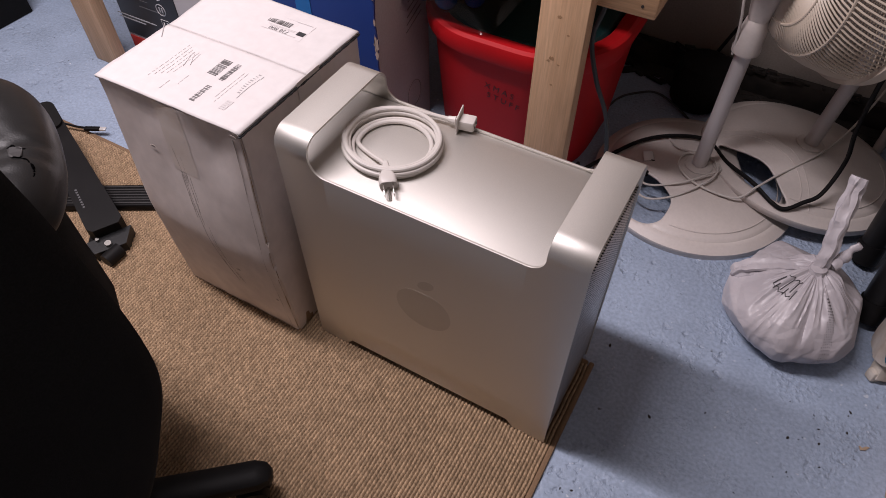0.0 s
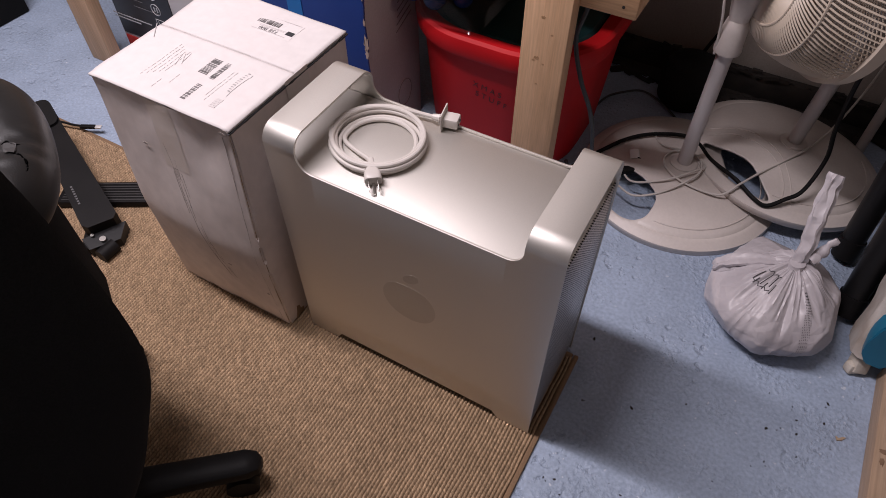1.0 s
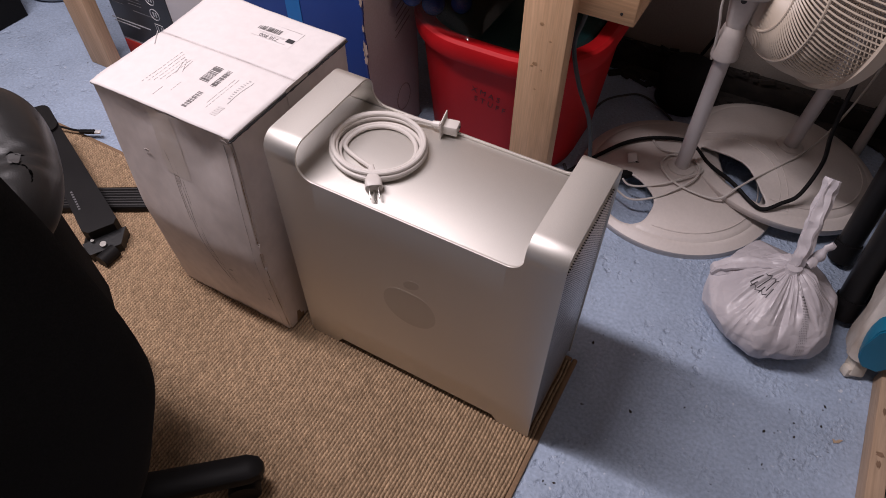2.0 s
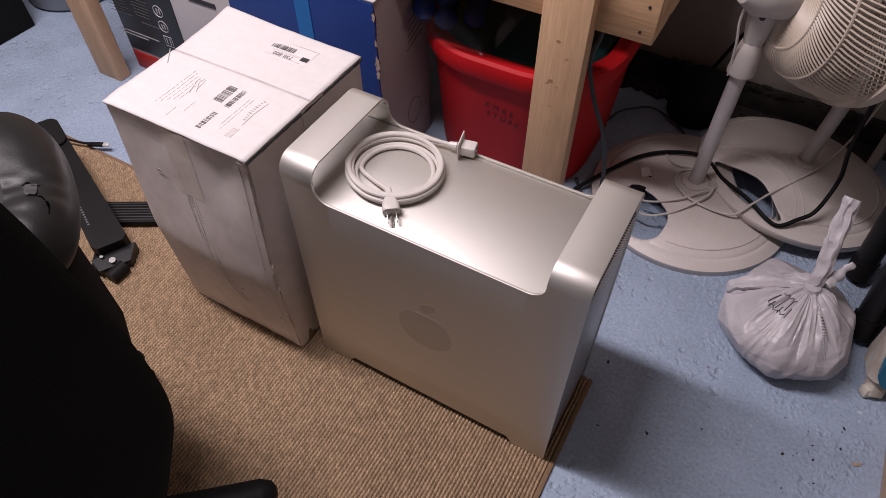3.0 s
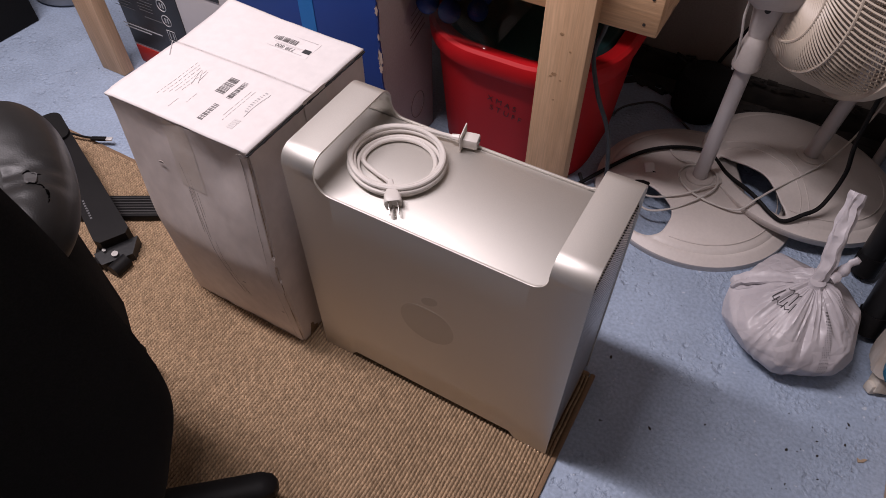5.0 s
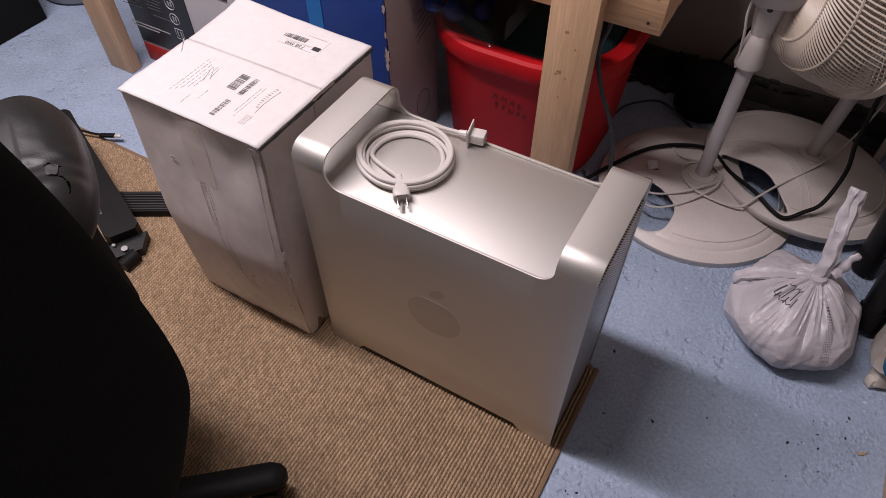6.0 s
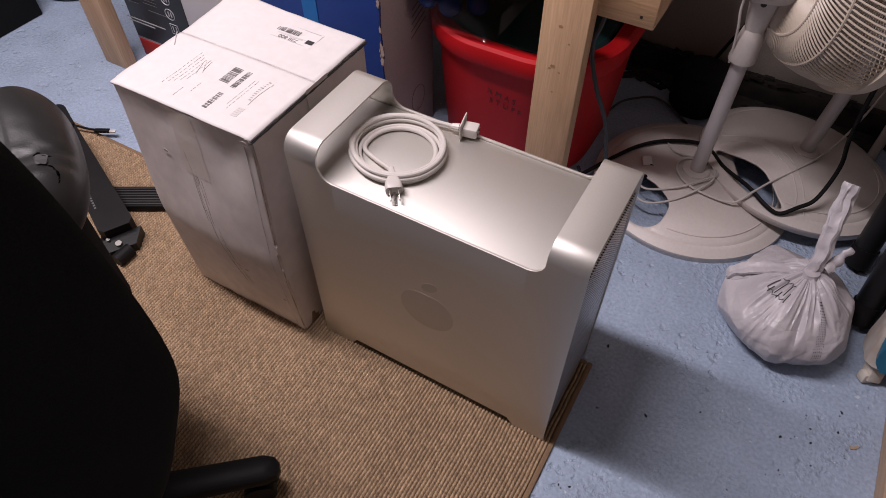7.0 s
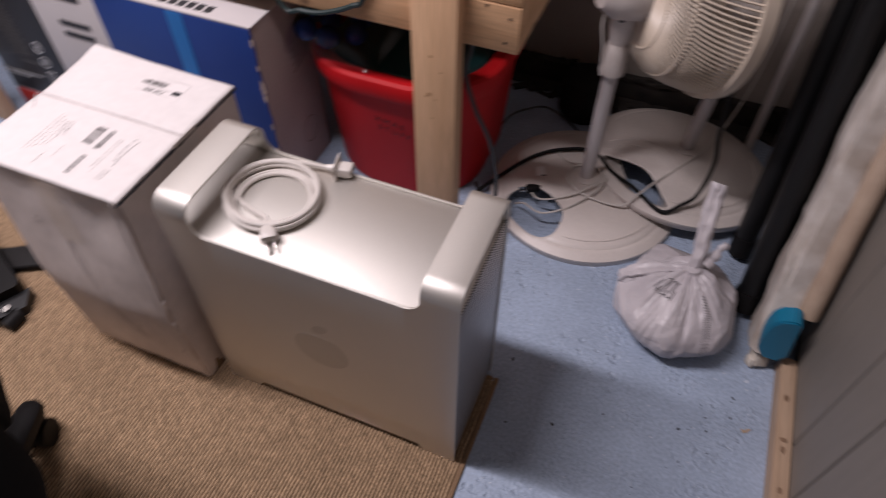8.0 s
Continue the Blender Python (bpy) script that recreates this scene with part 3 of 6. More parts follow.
# ---- white carton ----
def build_carton():
    x0, x1, y0, y1, z0, z1 = -0.558, -0.275, -0.024, 0.268, 0.008, 0.511
    cx, cy, w, d, h = (x0 + x1) / 2, (y0 + y1) / 2, x1 - x0, y1 - y0, z1 - z0
    carton = thing("shipping_carton", pose(cx, cy, z0), "scuffed white cardboard shipping carton taped shut, standing on a rug", "cardboard box")
    def belly(u, v):
        """How far the front wall stands out: creased along a ridge below the middle, drawn in at the foot."""
        ridge = 0.485 - 0.055 * u
        rise = (0.93 - v) / (0.93 - ridge) if v > ridge else v / ridge
        full = max(0.0, min(rise, 1.0)) - 0.04 * math.exp(-((v - ridge) / 0.02) ** 2)
        return 0.026 * max(0.0, full) * (0.48 + 0.52 * math.sin(math.pi * u) ** 0.6)

    bm = bmesh.new()
    n = 40
    # walls with a slight bulge and dented edges
    sides = [((-w / 2, -d / 2), (w / 2, -d / 2), (0, -1)), ((w / 2, -d / 2), (w / 2, d / 2), (1, 0)), ((w / 2, d / 2), (-w / 2, d / 2), (0, 1)), ((-w / 2, d / 2), (-w / 2, -d / 2), (-1, 0))]
    for (ax, ay), (bx, by), (nx, ny) in sides:
        rows = []
        for j in range(n + 1):
            row = []
            for i in range(n + 1):
                u, v = i / n, j / n
                out = 0.004 * math.sin(math.pi * u) * math.sin(math.pi * v) + 0.0025 * noise.noise((u * 4 + nx * 7, v * 6, ny * 5)) * math.sin(math.pi * u)
                if ny == -1:
                    out = belly(u, v) + 0.0022 * noise.noise((u * 4, v * 6, 5)) * math.sin(math.pi * u) - 0.004 * math.exp(-((u - 0.75 - 0.3 * (v - 0.8)) / 0.13) ** 2 - ((v - 0.85) / 0.10) ** 2)
                row.append(bm.verts.new((ax + (bx - ax) * u + nx * out, ay + (by - ay) * u + ny * out, (h - 0.004) * v)))
            rows.append(row)
        for j in range(n):
            for i in range(n):
                bm.faces.new((rows[j][i], rows[j][i + 1], rows[j + 1][i + 1], rows[j + 1][i]))
    # the side walls follow the front corners
    for v in bm.verts:
        if abs(abs(v.co.x) - w / 2) < 0.0001 and abs(v.co.y + d / 2) < 0.0001:
            v.co.y -= belly(0.0, v.co.z / (h - 0.004))
    bmesh.ops.remove_doubles(bm, verts=bm.verts[:], dist=0.0012)
    vertical = [e for e in bm.edges if abs(e.verts[0].co.z - e.verts[1].co.z) > 0.01 and all(abs(abs(v.co.x) - w / 2) < 0.001 and abs(abs(v.co.y) - d / 2) < 0.014 for v in e.verts)]
    bmesh.ops.bevel(bm, geom=vertical, offset=0.004, segments=2, affect="EDGES")
    part("carton_body", bm, CARTON_SIDE, carton, "white cardboard walls, scuffed and bulging")
    seam = 0.132 - cy

    def top(x, y):
        """Height of the closed flaps, a little uneven."""
        u = (x + w / 2) / w
        v = 1 - abs(y - seam) / (d / 2)
        return h + 0.001 + 0.0011 * math.sin(math.pi * min(max(u, 0), 1)) * max(v, 0) - 0.0006 * noise.noise((u * 5, v * 5, 9.0 if y > seam else 0.0))

    for k, (ya, yb) in enumerate(((-d / 2 - 0.001, seam - 0.0009), (seam + 0.0009, d / 2 + 0.001))):
        bm = bmesh.new()
        m = 30
        rows = []
        for j in range(m + 1):
            row = []
            for i in range(m + 1):
                u, v = i / m, j / m
                x, y = -w / 2 - 0.0008 + (w + 0.0016) * u, ya + (yb - ya) * v
                z = top(x, y)
                if i in (0, m):
                    x += 0.0012 * noise.noise((y * 25, k, i)) + 0.0005 * noise.noise((y * 260, k, i))
                    z -= 0.0005
                if i in (1, m - 1):
                    z -= 0.0003
                outer = j == (0 if k == 0 else m)
                if outer:
                    y += 0.0010 * noise.noise((x * 22, k, 3)) + 0.0004 * noise.noise((x * 230, k, 5))
                    z -= 0.0006
                if j == (1 if k == 0 else m - 1):
                    z -= 0.0004
                if k == 0 and u < 0.06 and v < 0.08:
                    z -= 0.0012
                if k == 1:
                    z += 0.011 * (1 - u) ** 2 * v ** 2
                if j == (m if k == 0 else 0):
                    y += 0.0007 * noise.noise((x * 55, k, 8))
                row.append(bm.verts.new((x, y, z)))
            rows.append(row)
        for j in range(m):
            for i in range(m):
                bm.faces.new((rows[j][i], rows[j][i + 1], rows[j + 1][i + 1], rows[j + 1][i]))
        flap = part("flap", bm, WHITE_CARD, carton)
        s = flap.modifiers.new("thickness", "SOLIDIFY")
        s.thickness, s.offset = 0.004, -1.0
    # glossy tape over the flap joint and down the front joint
    bm = bmesh.new()
    box(bm, (w / 2 + 0.0016, seam, h - 0.035), (0.0008, 0.055, 0.075), 0.0)
    part("tape", bm, TAPE, carton, "clear glossy packing tape")
    # a strip of clear tape folded down over the front, and a torn foot corner
    bm = bmesh.new()
    rows = []
    for j in range(9):
        z = h - 0.006 - 0.016 * j
        row = []
        for i in range(9):
            x = -0.030 + 0.0065 * i + 0.002 * noise.noise((j * 0.9, i, 4.0)) * (i in (0, 8)) + 0.03 * (j / 8) * 0.2
            u, v = 0.5 + x / w, z / (h - 0.004)
            out = belly(u, v) + 0.0022 * noise.noise((u * 4, v * 6, 5)) * math.sin(math.pi * u) - 0.004 * math.exp(-((u - 0.75 - 0.3 * (v - 0.8)) / 0.13) ** 2 - ((v - 0.85) / 0.10) ** 2)
            row.append(bm.verts.new((x, -d / 2 - out - 0.0003, z + 0.002 * noise.noise((i * 0.8, 3, 1)) * (j == 8))))
        if rows:
            for i in range(8):
                bm.faces.new((rows[-1][i], rows[-1][i + 1], row[i + 1], row[i]))
        rows.append(row)
    part("tape", bm, TAPE, carton, "clear packing tape folded down the front")
    bm = bmesh.new()
    prism(bm, [(-0.010, 0.0), (0.012, 0.0), (0.014, 0.010), (0.006, 0.013), (0.004, 0.026), (-0.003, 0.030), (-0.006, 0.014)], 0.0, 0.0008, pose(w / 2 + 0.0003, -d / 2 + 0.030, 0.001, 90, 0, 90))
    part("torn_corner", bm, KRAFT, carton, "dark torn foot corner", smooth=False)
    # one long scored line down the front, and short scratches rubbed in beside it
    def front_y(x, z):
        u, v = 0.5 + x / w, z / (h - 0.004)
        return -d / 2 - belly(u, v) - 0.0022 * noise.noise((u * 4, v * 6, 5)) * math.sin(math.pi * u)

    bm = bmesh.new()
    line = []
    for k in range(40):
        t = k / 39
        x, z = -0.018 + 0.050 * t + 0.0012 * noise.noise((t * 7, 7, 0)), h - 0.085 - 0.31 * t
        line.append((x, front_y(x, z) - 0.0002, z))
    tube(bm, line, [0.00025 + 0.0006 * abs(noise.noise((k * 0.33, 2, 4))) for k in range(40)], 5)
    part("scored_line", bm, CREASE, carton, "thin scored line down the front")
    rng = random.Random(31)
    for k in range(34):
        t, length = rng.random(), rng.uniform(0.012, 0.050)
        x0, z0 = -0.018 + 0.050 * t + rng.choice((-0.004, 0.005, 0.009, 0.013)) + rng.gauss(0, 0.002), h - 0.10 - 0.27 * t
        lean = 0.13 + rng.gauss(0, 0.02)
        line = []
        for i in range(6):
            x, z = x0 + lean * length * i / 5, z0 - length * i / 5
            line.append((x, front_y(x, z) - 0.00005, z))
        bm = bmesh.new()
        tube(bm, line, [0.0002 + 0.0002 * rng.random() for i in range(6)], 4)
        part("scratch", bm, CREASE, carton, smooth=False)
    # the rubbed corner, with the brown core showing, and the crease beside it
    for name, x, mat, radius, label in (("worn_corner", w / 2 - 0.0024, KRAFT, 0.0007, "brown core rubbed bare along the corner"), ("corner_crease", w / 2 - 0.017, CREASE, 0.0005, "pressed crease beside the corner")):
        line, size = [], []
        for k in range(70):
            z = 0.012 + (h - 0.030) * k / 69
            bare = 0.5 + 1.3 * noise.noise((z * 24, x * 50, 2)) + 0.5 * noise.noise((z * 90, x * 50, 6))
            line.append((x + 0.0006 * noise.noise((z * 30, 1, x)), front_y(x, z) + (0.0010 if mat == KRAFT else 0.0), z))
            size.append(radius * min(max(bare, 0.12), 1.0))
        bm = bmesh.new()
        tube(bm, line, size, 5)
        part(name, bm, mat, carton, label)
    # the foot edge, rubbed brown
    bm = bmesh.new()
    line = [(x, front_y(x, 0.004) + 0.0002, 0.004 + 0.001 * noise.noise((x * 60, 3, 3))) for x in [-w / 2 + 0.01 + (w - 0.02) * k / 59 for k in range(60)]]
    tube(bm, line, [0.0012 * min(max(0.55 + 1.2 * noise.noise((k * 0.21, 4, 9)), 0.15), 1.0) for k in range(60)], 5)
    part("worn_foot_edge", bm, KRAFT, carton, "brown rubbed foot edge")
    # ragged black strip paints in the dark of the gap under the flap
    bm = bmesh.new()
    for i in range(60):
        t = i / 59
        box(bm, (w / 2 + 0.0005 + 0.0012 * noise.noise((t * 30, 0, 0)), -d / 2 + d * t, h - 0.0062), (0.004, d / 58, 0.0018 + 0.0050 * abs(noise.noise((t * 11, 3, 0)))), 0, Euler((0.1 * noise.noise((t * 20, 5, 1)), 0, 0)).to_matrix())
    part("flap_gap_shade", bm, INK, carton, "ragged black strip painting the shaded gap under the flap")

    for k, (x, z, s) in enumerate(((0.128, h - 0.012, 0.010), (0.136, h - 0.004, 0.007), (0.118, 0.10, 0.005), (0.05, 0.16, 0.006), (-0.06, 0.40, 0.008))):
        bm = bmesh.new()
        prism(bm, [(s * (0.7 + 0.5 * noise.noise((a, k, 2))) * math.cos(a), 0.5 * s * (0.7 + 0.5 * noise.noise((a, k, 7))) * math.sin(a)) for a in [2 * math.pi * i / 11 for i in range(11)]], 0, 0.0006, pose(x, -d / 2 - belly(0.5 + x / w, z / h) - 0.0008, z, 90, 0, 0))
        part("scuff", bm, CREASE, carton, smooth=False)

    def put(name, x, y, sx, sy, mat, lift=0.0, rz=0.0, parent=carton):
        bm = bmesh.new()
        box(bm, (0, 0, 0), (sx, sy, 0.0004), 0, Euler((0, 0, radians(rz))).to_matrix())
        bmesh.ops.translate(bm, vec=(x - cx, y - cy, top(x - cx, y - cy) + lift), verts=bm.verts[:])
        return part(name, bm, mat, parent, smooth=False)

    # shipping sticker with bars, a number and a black square
    sticker = put("sticker", -0.388, 0.218, 0.100, 0.046, PAPER, 0.0004, 0)

    def bars(x, y, length, height, count, along_x, rz=0.0, mat=INK_SOFT, owner=carton):
        bm = bmesh.new()
        rng = random.Random(int(abs(x * 1e4)) + count)
        pos = 0.0
        widths = [rng.choice((1, 1, 2, 3)) for _ in range(count * 2)]
        total = sum(widths)
        for k, wd in enumerate(widths):
            if k % 2 == 0:
                c = (pos + wd / 2) / total * length - length / 2
                s = wd / total * length
                box(bm, (c, 0, 0) if along_x else (0, c, 0), (s, height, 0.0004) if along_x else (height, s, 0.0004))
            pos += wd
        bmesh.ops.rotate(bm, matrix=Euler((0, 0, radians(rz))).to_matrix(), verts=bm.verts[:])
        bmesh.ops.translate(bm, vec=(x - cx, y - cy, top(x - cx, y - cy) + (0.0004 if owner is carton else 0.0011)), verts=bm.verts[:])
        return part("barcode", bm, mat, owner, smooth=False)

    bars(-0.398, 0.224, 0.046, 0.012, 22, True, owner=sticker)
    put("ink_block", -0.347, 0.212, 0.014, 0.010, INK, 0.0011, parent=sticker)
    for yy, ln in ((0.239, 0.085), (0.214, 0.060), (0.2115, 0.050), (0.200, 0.070)):
        put("text_line", -0.385, yy, ln, 0.0010, INK_FAINT, 0.0011, parent=sticker)
    lettering("number", "738 800", 0.012, pose(-0.387 - cx, 0.2055 - cy, top(-0.387 - cx, 0.2055 - cy) + 0.0011, 0, 0, 180), INK_SOFT, sticker)
    # printed panel on the other flap
    bars(-0.400, 0.080, 0.040, 0.017, 17, False, 0)
    bars(-0.378, 0.078, 0.044, 0.009, 22, False, 0)
    bars(-0.383, 0.018, 0.040, 0.009, 18, False, 0)
    # a grey square of fine lines, faint rows of small print, pen strokes and an arched word-like mark
    for k in range(5):
        put("grey_block", -0.331, 0.0055 + 0.0045 * k, 0.011, 0.0034, INK_FAINT, 0.0004)
    rng = random.Random(8)

    def small_print(x, y, length):
        """A row of tiny print running along y, broken into words."""
        at = -length / 2
        while at < length / 2:
            word = rng.uniform(0.003, 0.011)
            put("text_line", x, y + at + word / 2, 0.0007, word, INK_FAINT, 0.0004)
            at += word + rng.uniform(0.0015, 0.004)

    for k in range(5):
        small_print(-0.483 + 0.007 * k, 0.055 + 0.002 * k, 0.085 - 0.008 * k)
    for x, y, ln in ((-0.352, 0.050, 0.075), (-0.428, 0.028, 0.020), (-0.445, 0.005, 0.016), (-0.358, 0.052, 0.060)):
        small_print(x, y, ln)
    for x, y, ln, rz in ((-0.452, 0.075, 0.030, 30), (-0.458, 0.072, 0.036, 18), (-0.449, 0.079, 0.024, 8)):
        put("pen_stroke", x, y, 0.0005, ln, INK_GREY, 0.0004, rz)
    put("tear", -0.552, 0.113, 0.0012, 0.040, INK_GREY, 0.0004, 38)
    for k in range(10):
        s = (k - 4.5) / 4.5
        put("print_block", -0.334 - 0.003 * (1 - s * s), 0.070 + 0.024 * s, 0.0055 - 0.0015 * abs(s), 0.0010 + 0.0012 * (k % 3 == 0), INK_GREY, 0.0004)
    for k in range(8):
        s = (k - 3.5) / 3.5
        put("printed_swoosh", -0.3275 - 0.002 * (1 - s * s) + 0.0012 * s, 0.064 + 0.026 * s, 0.0007, 0.0072, INK_GREY, 0.0004)
    return carton


def carton_side_material():
    """White board, scuffed and handled."""
    mat = surface("scuffed_white_cardboard", (0.77, 0.695, 0.66), 0.72, second=(0.54, 0.465, 0.43), scale=6, amount=0.65, grain=0.06, grain_scale=45, bump=0.6, bump_scale=14, stretch=(1, 1, 0.7), detail=9)
    return mat


CARTON_SIDE = carton_side_material()
CREASE = surface("worn_crease", (0.48, 0.42, 0.39), 0.8)
TAPE = surface("clear_tape", (0.68, 0.625, 0.59), 0.28, second=(0.58, 0.52, 0.485), scale=14, amount=0.7, bump=0.2, bump_scale=50)
INK_FAINT = surface("faint_grey_ink", (0.635, 0.60, 0.59), 0.7)
build_carton()


# ---- office chair ----
ARM_X, ARM_Y, ARM_A, ARM_B = 0.212, 0.118, 0.060, 0.131


def build_chair():
    chair = thing("office_chair", pose(-0.36, -0.52, 0.008, 0, 0, 58), "black swivel office chair with a cracked leather seat", "office chair")

    def pillow(outline_at, levels):
        bm = bmesh.new()
        rings = []
        for z, inset in levels:
            rings.append([bm.verts.new((x, y, z)) for x, y in outline_at(inset)])
        for a, b in zip(rings, rings[1:]):
            for i in range(len(a)):
                bm.faces.new((a[i], a[(i + 1) % len(a)], b[(i + 1) % len(a)], b[i]))
        bm.faces.new(rings[0][::-1])
        bm.faces.new(rings[-1])
        return bm

    def oval(cx, cy, a, b, inset, p=0.8):
        out = []
        for k in range(128):
            t = 2 * math.pi * k / 128
            c, s = math.cos(t), math.sin(t)
            out.append((cx + (a - inset) * math.copysign(abs(c) ** p, c), cy + (b - inset) * math.copysign(abs(s) ** p, s)))
        return out

    bm = pillow(lambda inset: oval(0, 0.08, 0.20, 0.24, inset, 0.6), [(0.41, 0.03), (0.415, 0.012), (0.43, 0.0), (0.46, 0.0), (0.475, 0.010), (0.485, 0.03), (0.49, 0.06), (0.491, 0.12)])
    part("seat", bm, LEATHER, chair, "padded dark leather seat")
    bm = bmesh.new()
    box(bm, (0, 0.06, 0.395), (0.30, 0.32, 0.03), 0.01)
    part("seat_pan", bm, BLACK_PLASTIC, chair)
    # padded armrests on bent supports
    for side in (1, -1):
        ax = side * ARM_X
        profile = [(p.x, p.y) for p in smooth_line([(0.595, 0.02, 0), (0.598, 0.008, 0), (0.612, 0.0, 0), (0.630, 0.0, 0), (0.645, 0.006, 0), (0.655, 0.016, 0), (0.661, 0.03, 0), (0.663, 0.045, 0), (0.6635, 0.058, 0)], 5)]
        bm = pillow(lambda inset: oval(ax, ARM_Y, ARM_A, ARM_B, inset, 0.85), profile)

        def wrinkle(x, y):
            """Sunken folds that run in to the splits."""
            dx, dy = x - (ARM_X + 0.030), y - 0.080
            fold = math.exp(-(dx * dx + dy * dy) / 0.0016)
            band = math.exp(-((dy - 0.10 * dx) / 0.024) ** 2)
            sag = band * (-0.0040 + 0.0016 * math.cos(230 * (dy - 0.10 * dx) + 3 * noise.noise((x * 18, y * 10, 4.0))))
            return 0.004 * noise.noise((x * 14, y * 14, 9.0)) + sag + fold * (0.0028 * noise.noise((x * 22, y * 60 + x * 30, 2.0)) - 0.002)

        def pad_height(x, y):
            for z, inset in reversed(profile):
                if z > 0.63 and (abs(x - ARM_X) / (ARM_A - inset)) ** 2.35 + (abs(y - ARM_Y) / (ARM_B - inset)) ** 2.35 > 1:
                    continue
                if z > 0.63:
                    best = z
                    break
            else:
                best = 0.64
            return best + wrinkle(x, y)

        for v in bm.verts:
            if v.co.z > 0.625:
                v.co.z += wrinkle(side * v.co.x, v.co.y)
        pad = part("armrest", bm, LEATHER, chair, "cracked dark grey leather armrest pad" if side > 0 else "")
        if side > 0:
            for pts in ([(0.030, -0.005), (0.018, 0.002), (0.010, -0.006), (-0.012, -0.004)], [(0.008, -0.030), (-0.010, -0.034), (-0.016, -0.050), (-0.010, -0.066)]):
                bm = bmesh.new()
                line = smooth_line([(0.245 - 0.42 * q, 0.082 + 0.68 * p + 0.2 * q, 0) for q, p in pts], 5)
                line = [Vector((p.x + 0.0022 * noise.noise(p * 330), p.y + 0.0022 * noise.noise(p * 330 + Vector((7, 0, 0))), pad_height(p.x, p.y) + 0.0004)) for p in line]
                tube(bm, line, [0.0004 + 0.0010 * math.sin(math.pi * k / (len(line) - 1)) for k in range(len(line))], 6)
                part("crack", bm, VOID, pad, "dark split in the leather")
            bm = bmesh.new()
            tag = []
            for k in range(14):
                a = 2 * math.pi * k / 14
                x, y = 0.240 + 0.006 * math.cos(a) * (1 + 0.5 * noise.noise((a, 1, 0))), 0.073 + 0.011 * math.sin(a) * (1 + 0.5 * noise.noise((a, 4, 0)))
                tag.append(bm.verts.new((x, y, pad_height(x, y) + 0.0022)))
            bm.faces.new(tag)
            part("worn_patch", bm, RIB, pad, "grey lining where the leather has peeled", smooth=False)
        bm = bmesh.new()
        tube(bm, smooth_line([(side * 0.12, 0.06, 0.40), (side * 0.195, 0.08, 0.405), (side * 0.21, 0.08, 0.44), (side * 0.21, 0.08, 0.598)], 6), 0.016, 10)
        part("arm_support", bm, BLACK_METAL, chair)
        bm = bmesh.new()
        box(bm, (side * 0.222, 0.045, 0.500), (0.050, 0.110, 0.195), 0.018)
        part("arm_bracket", bm, BLACK_FABRIC, chair, "dull black bracket under the armrest")

    # backrest: tall rounded shell, tapering low down
    rows = []
    bm = bmesh.new()
    for z, half, _ in smooth_line([(0.26, 0.13, 0), (0.29, 0.18, 0), (0.36, 0.225, 0), (0.44, 0.260, 0), (0.52, 0.289, 0), (0.60, 0.297, 0), (0.72, 0.293, 0), (0.84, 0.281, 0), (0.92, 0.26, 0), (0.98, 0.21, 0), (1.005, 0.14, 0)], 4):
        thick = 0.035 if 0.28 < z < 1.0 else 0.02
        lean = -0.178 - 0.02 * (z - 0.5)
        ring = []
        for k in range(36):
            a = 2 * math.pi * k / 36
            c, s = math.cos(a), math.sin(a)
            x = 0.984 * half * math.copysign(abs(c) ** 0.72, c)
            y = lean + thick * math.copysign(abs(s) ** 0.8, s) + 0.25 * x * x
            ring.append(bm.verts.new((x, y, z)))
        if rows:
            for i in range(36):
                bm.faces.new((rows[-1][i], rows[-1][(i + 1) % 36], ring[(i + 1) % 36], ring[i]))
        rows.append(ring)
    bm.faces.new(rows[0][::-1])
    bm.faces.new(rows[-1])
    back = part("backrest", bm, BLACK_FABRIC, chair, "tall black fabric backrest")
    bm = bmesh.new()
    tube(bm, smooth_line([(0, 0.0, 0.40), (0, -0.15, 0.39), (0, -0.26, 0.42), (0, -0.27, 0.60)], 5), 0.022, 10)
    part("back_bracket", bm, BLACK_METAL, chair)
    bm = bmesh.new()
    rod(bm, (0, 0, 0.10), (0, 0, 0.28), 0.028, 20)
    rod(bm, (0, 0, 0.26), (0, 0, 0.40), 0.018, 20)
    part("column", bm, BLACK_METAL, chair)
    bm = bmesh.new()
    spin(bm, [(0.0, 0.065), (0.055, 0.065), (0.06, 0.09), (0.05, 0.115), (0.0, 0.12)], 24)
    part("hub", bm, BLACK_PLASTIC, chair)
    # five spokes with castors; one points at the tower
    first = 43 - 58
    for k in range(5):
        a = radians(first + 72 * k)
        d = Vector((math.cos(a), math.sin(a), 0))
        n = Vector((-d.y, d.x, 0))
        bm = bmesh.new()
        rows = []
        for t, w, zt, zb in ((0.03, 0.030, 0.112, 0.070), (0.11, 0.027, 0.106, 0.066), (0.22, 0.024, 0.098, 0.062), (0.315, 0.023, 0.090, 0.058), (0.333, 0.017, 0.085, 0.060), (0.339, 0.008, 0.078, 0.064)):
            ring = []
            for kk in range(12):
                b = 2 * math.pi * kk / 12
                c, s = math.cos(b), math.sin(b)
                q = d * t + n * (w * math.copysign(abs(c) ** 0.6, c))
                ring.append(bm.verts.new((q.x, q.y, (zt + zb) / 2 + (zt - zb) / 2 * math.copysign(abs(s) ** 0.6, s))))
            if rows:
                for i in range(12):
                    bm.faces.new((rows[-1][i], rows[-1][(i + 1) % 12], ring[(i + 1) % 12], ring[i]))
            rows.append(ring)
        bm.faces.new(rows[0][::-1])
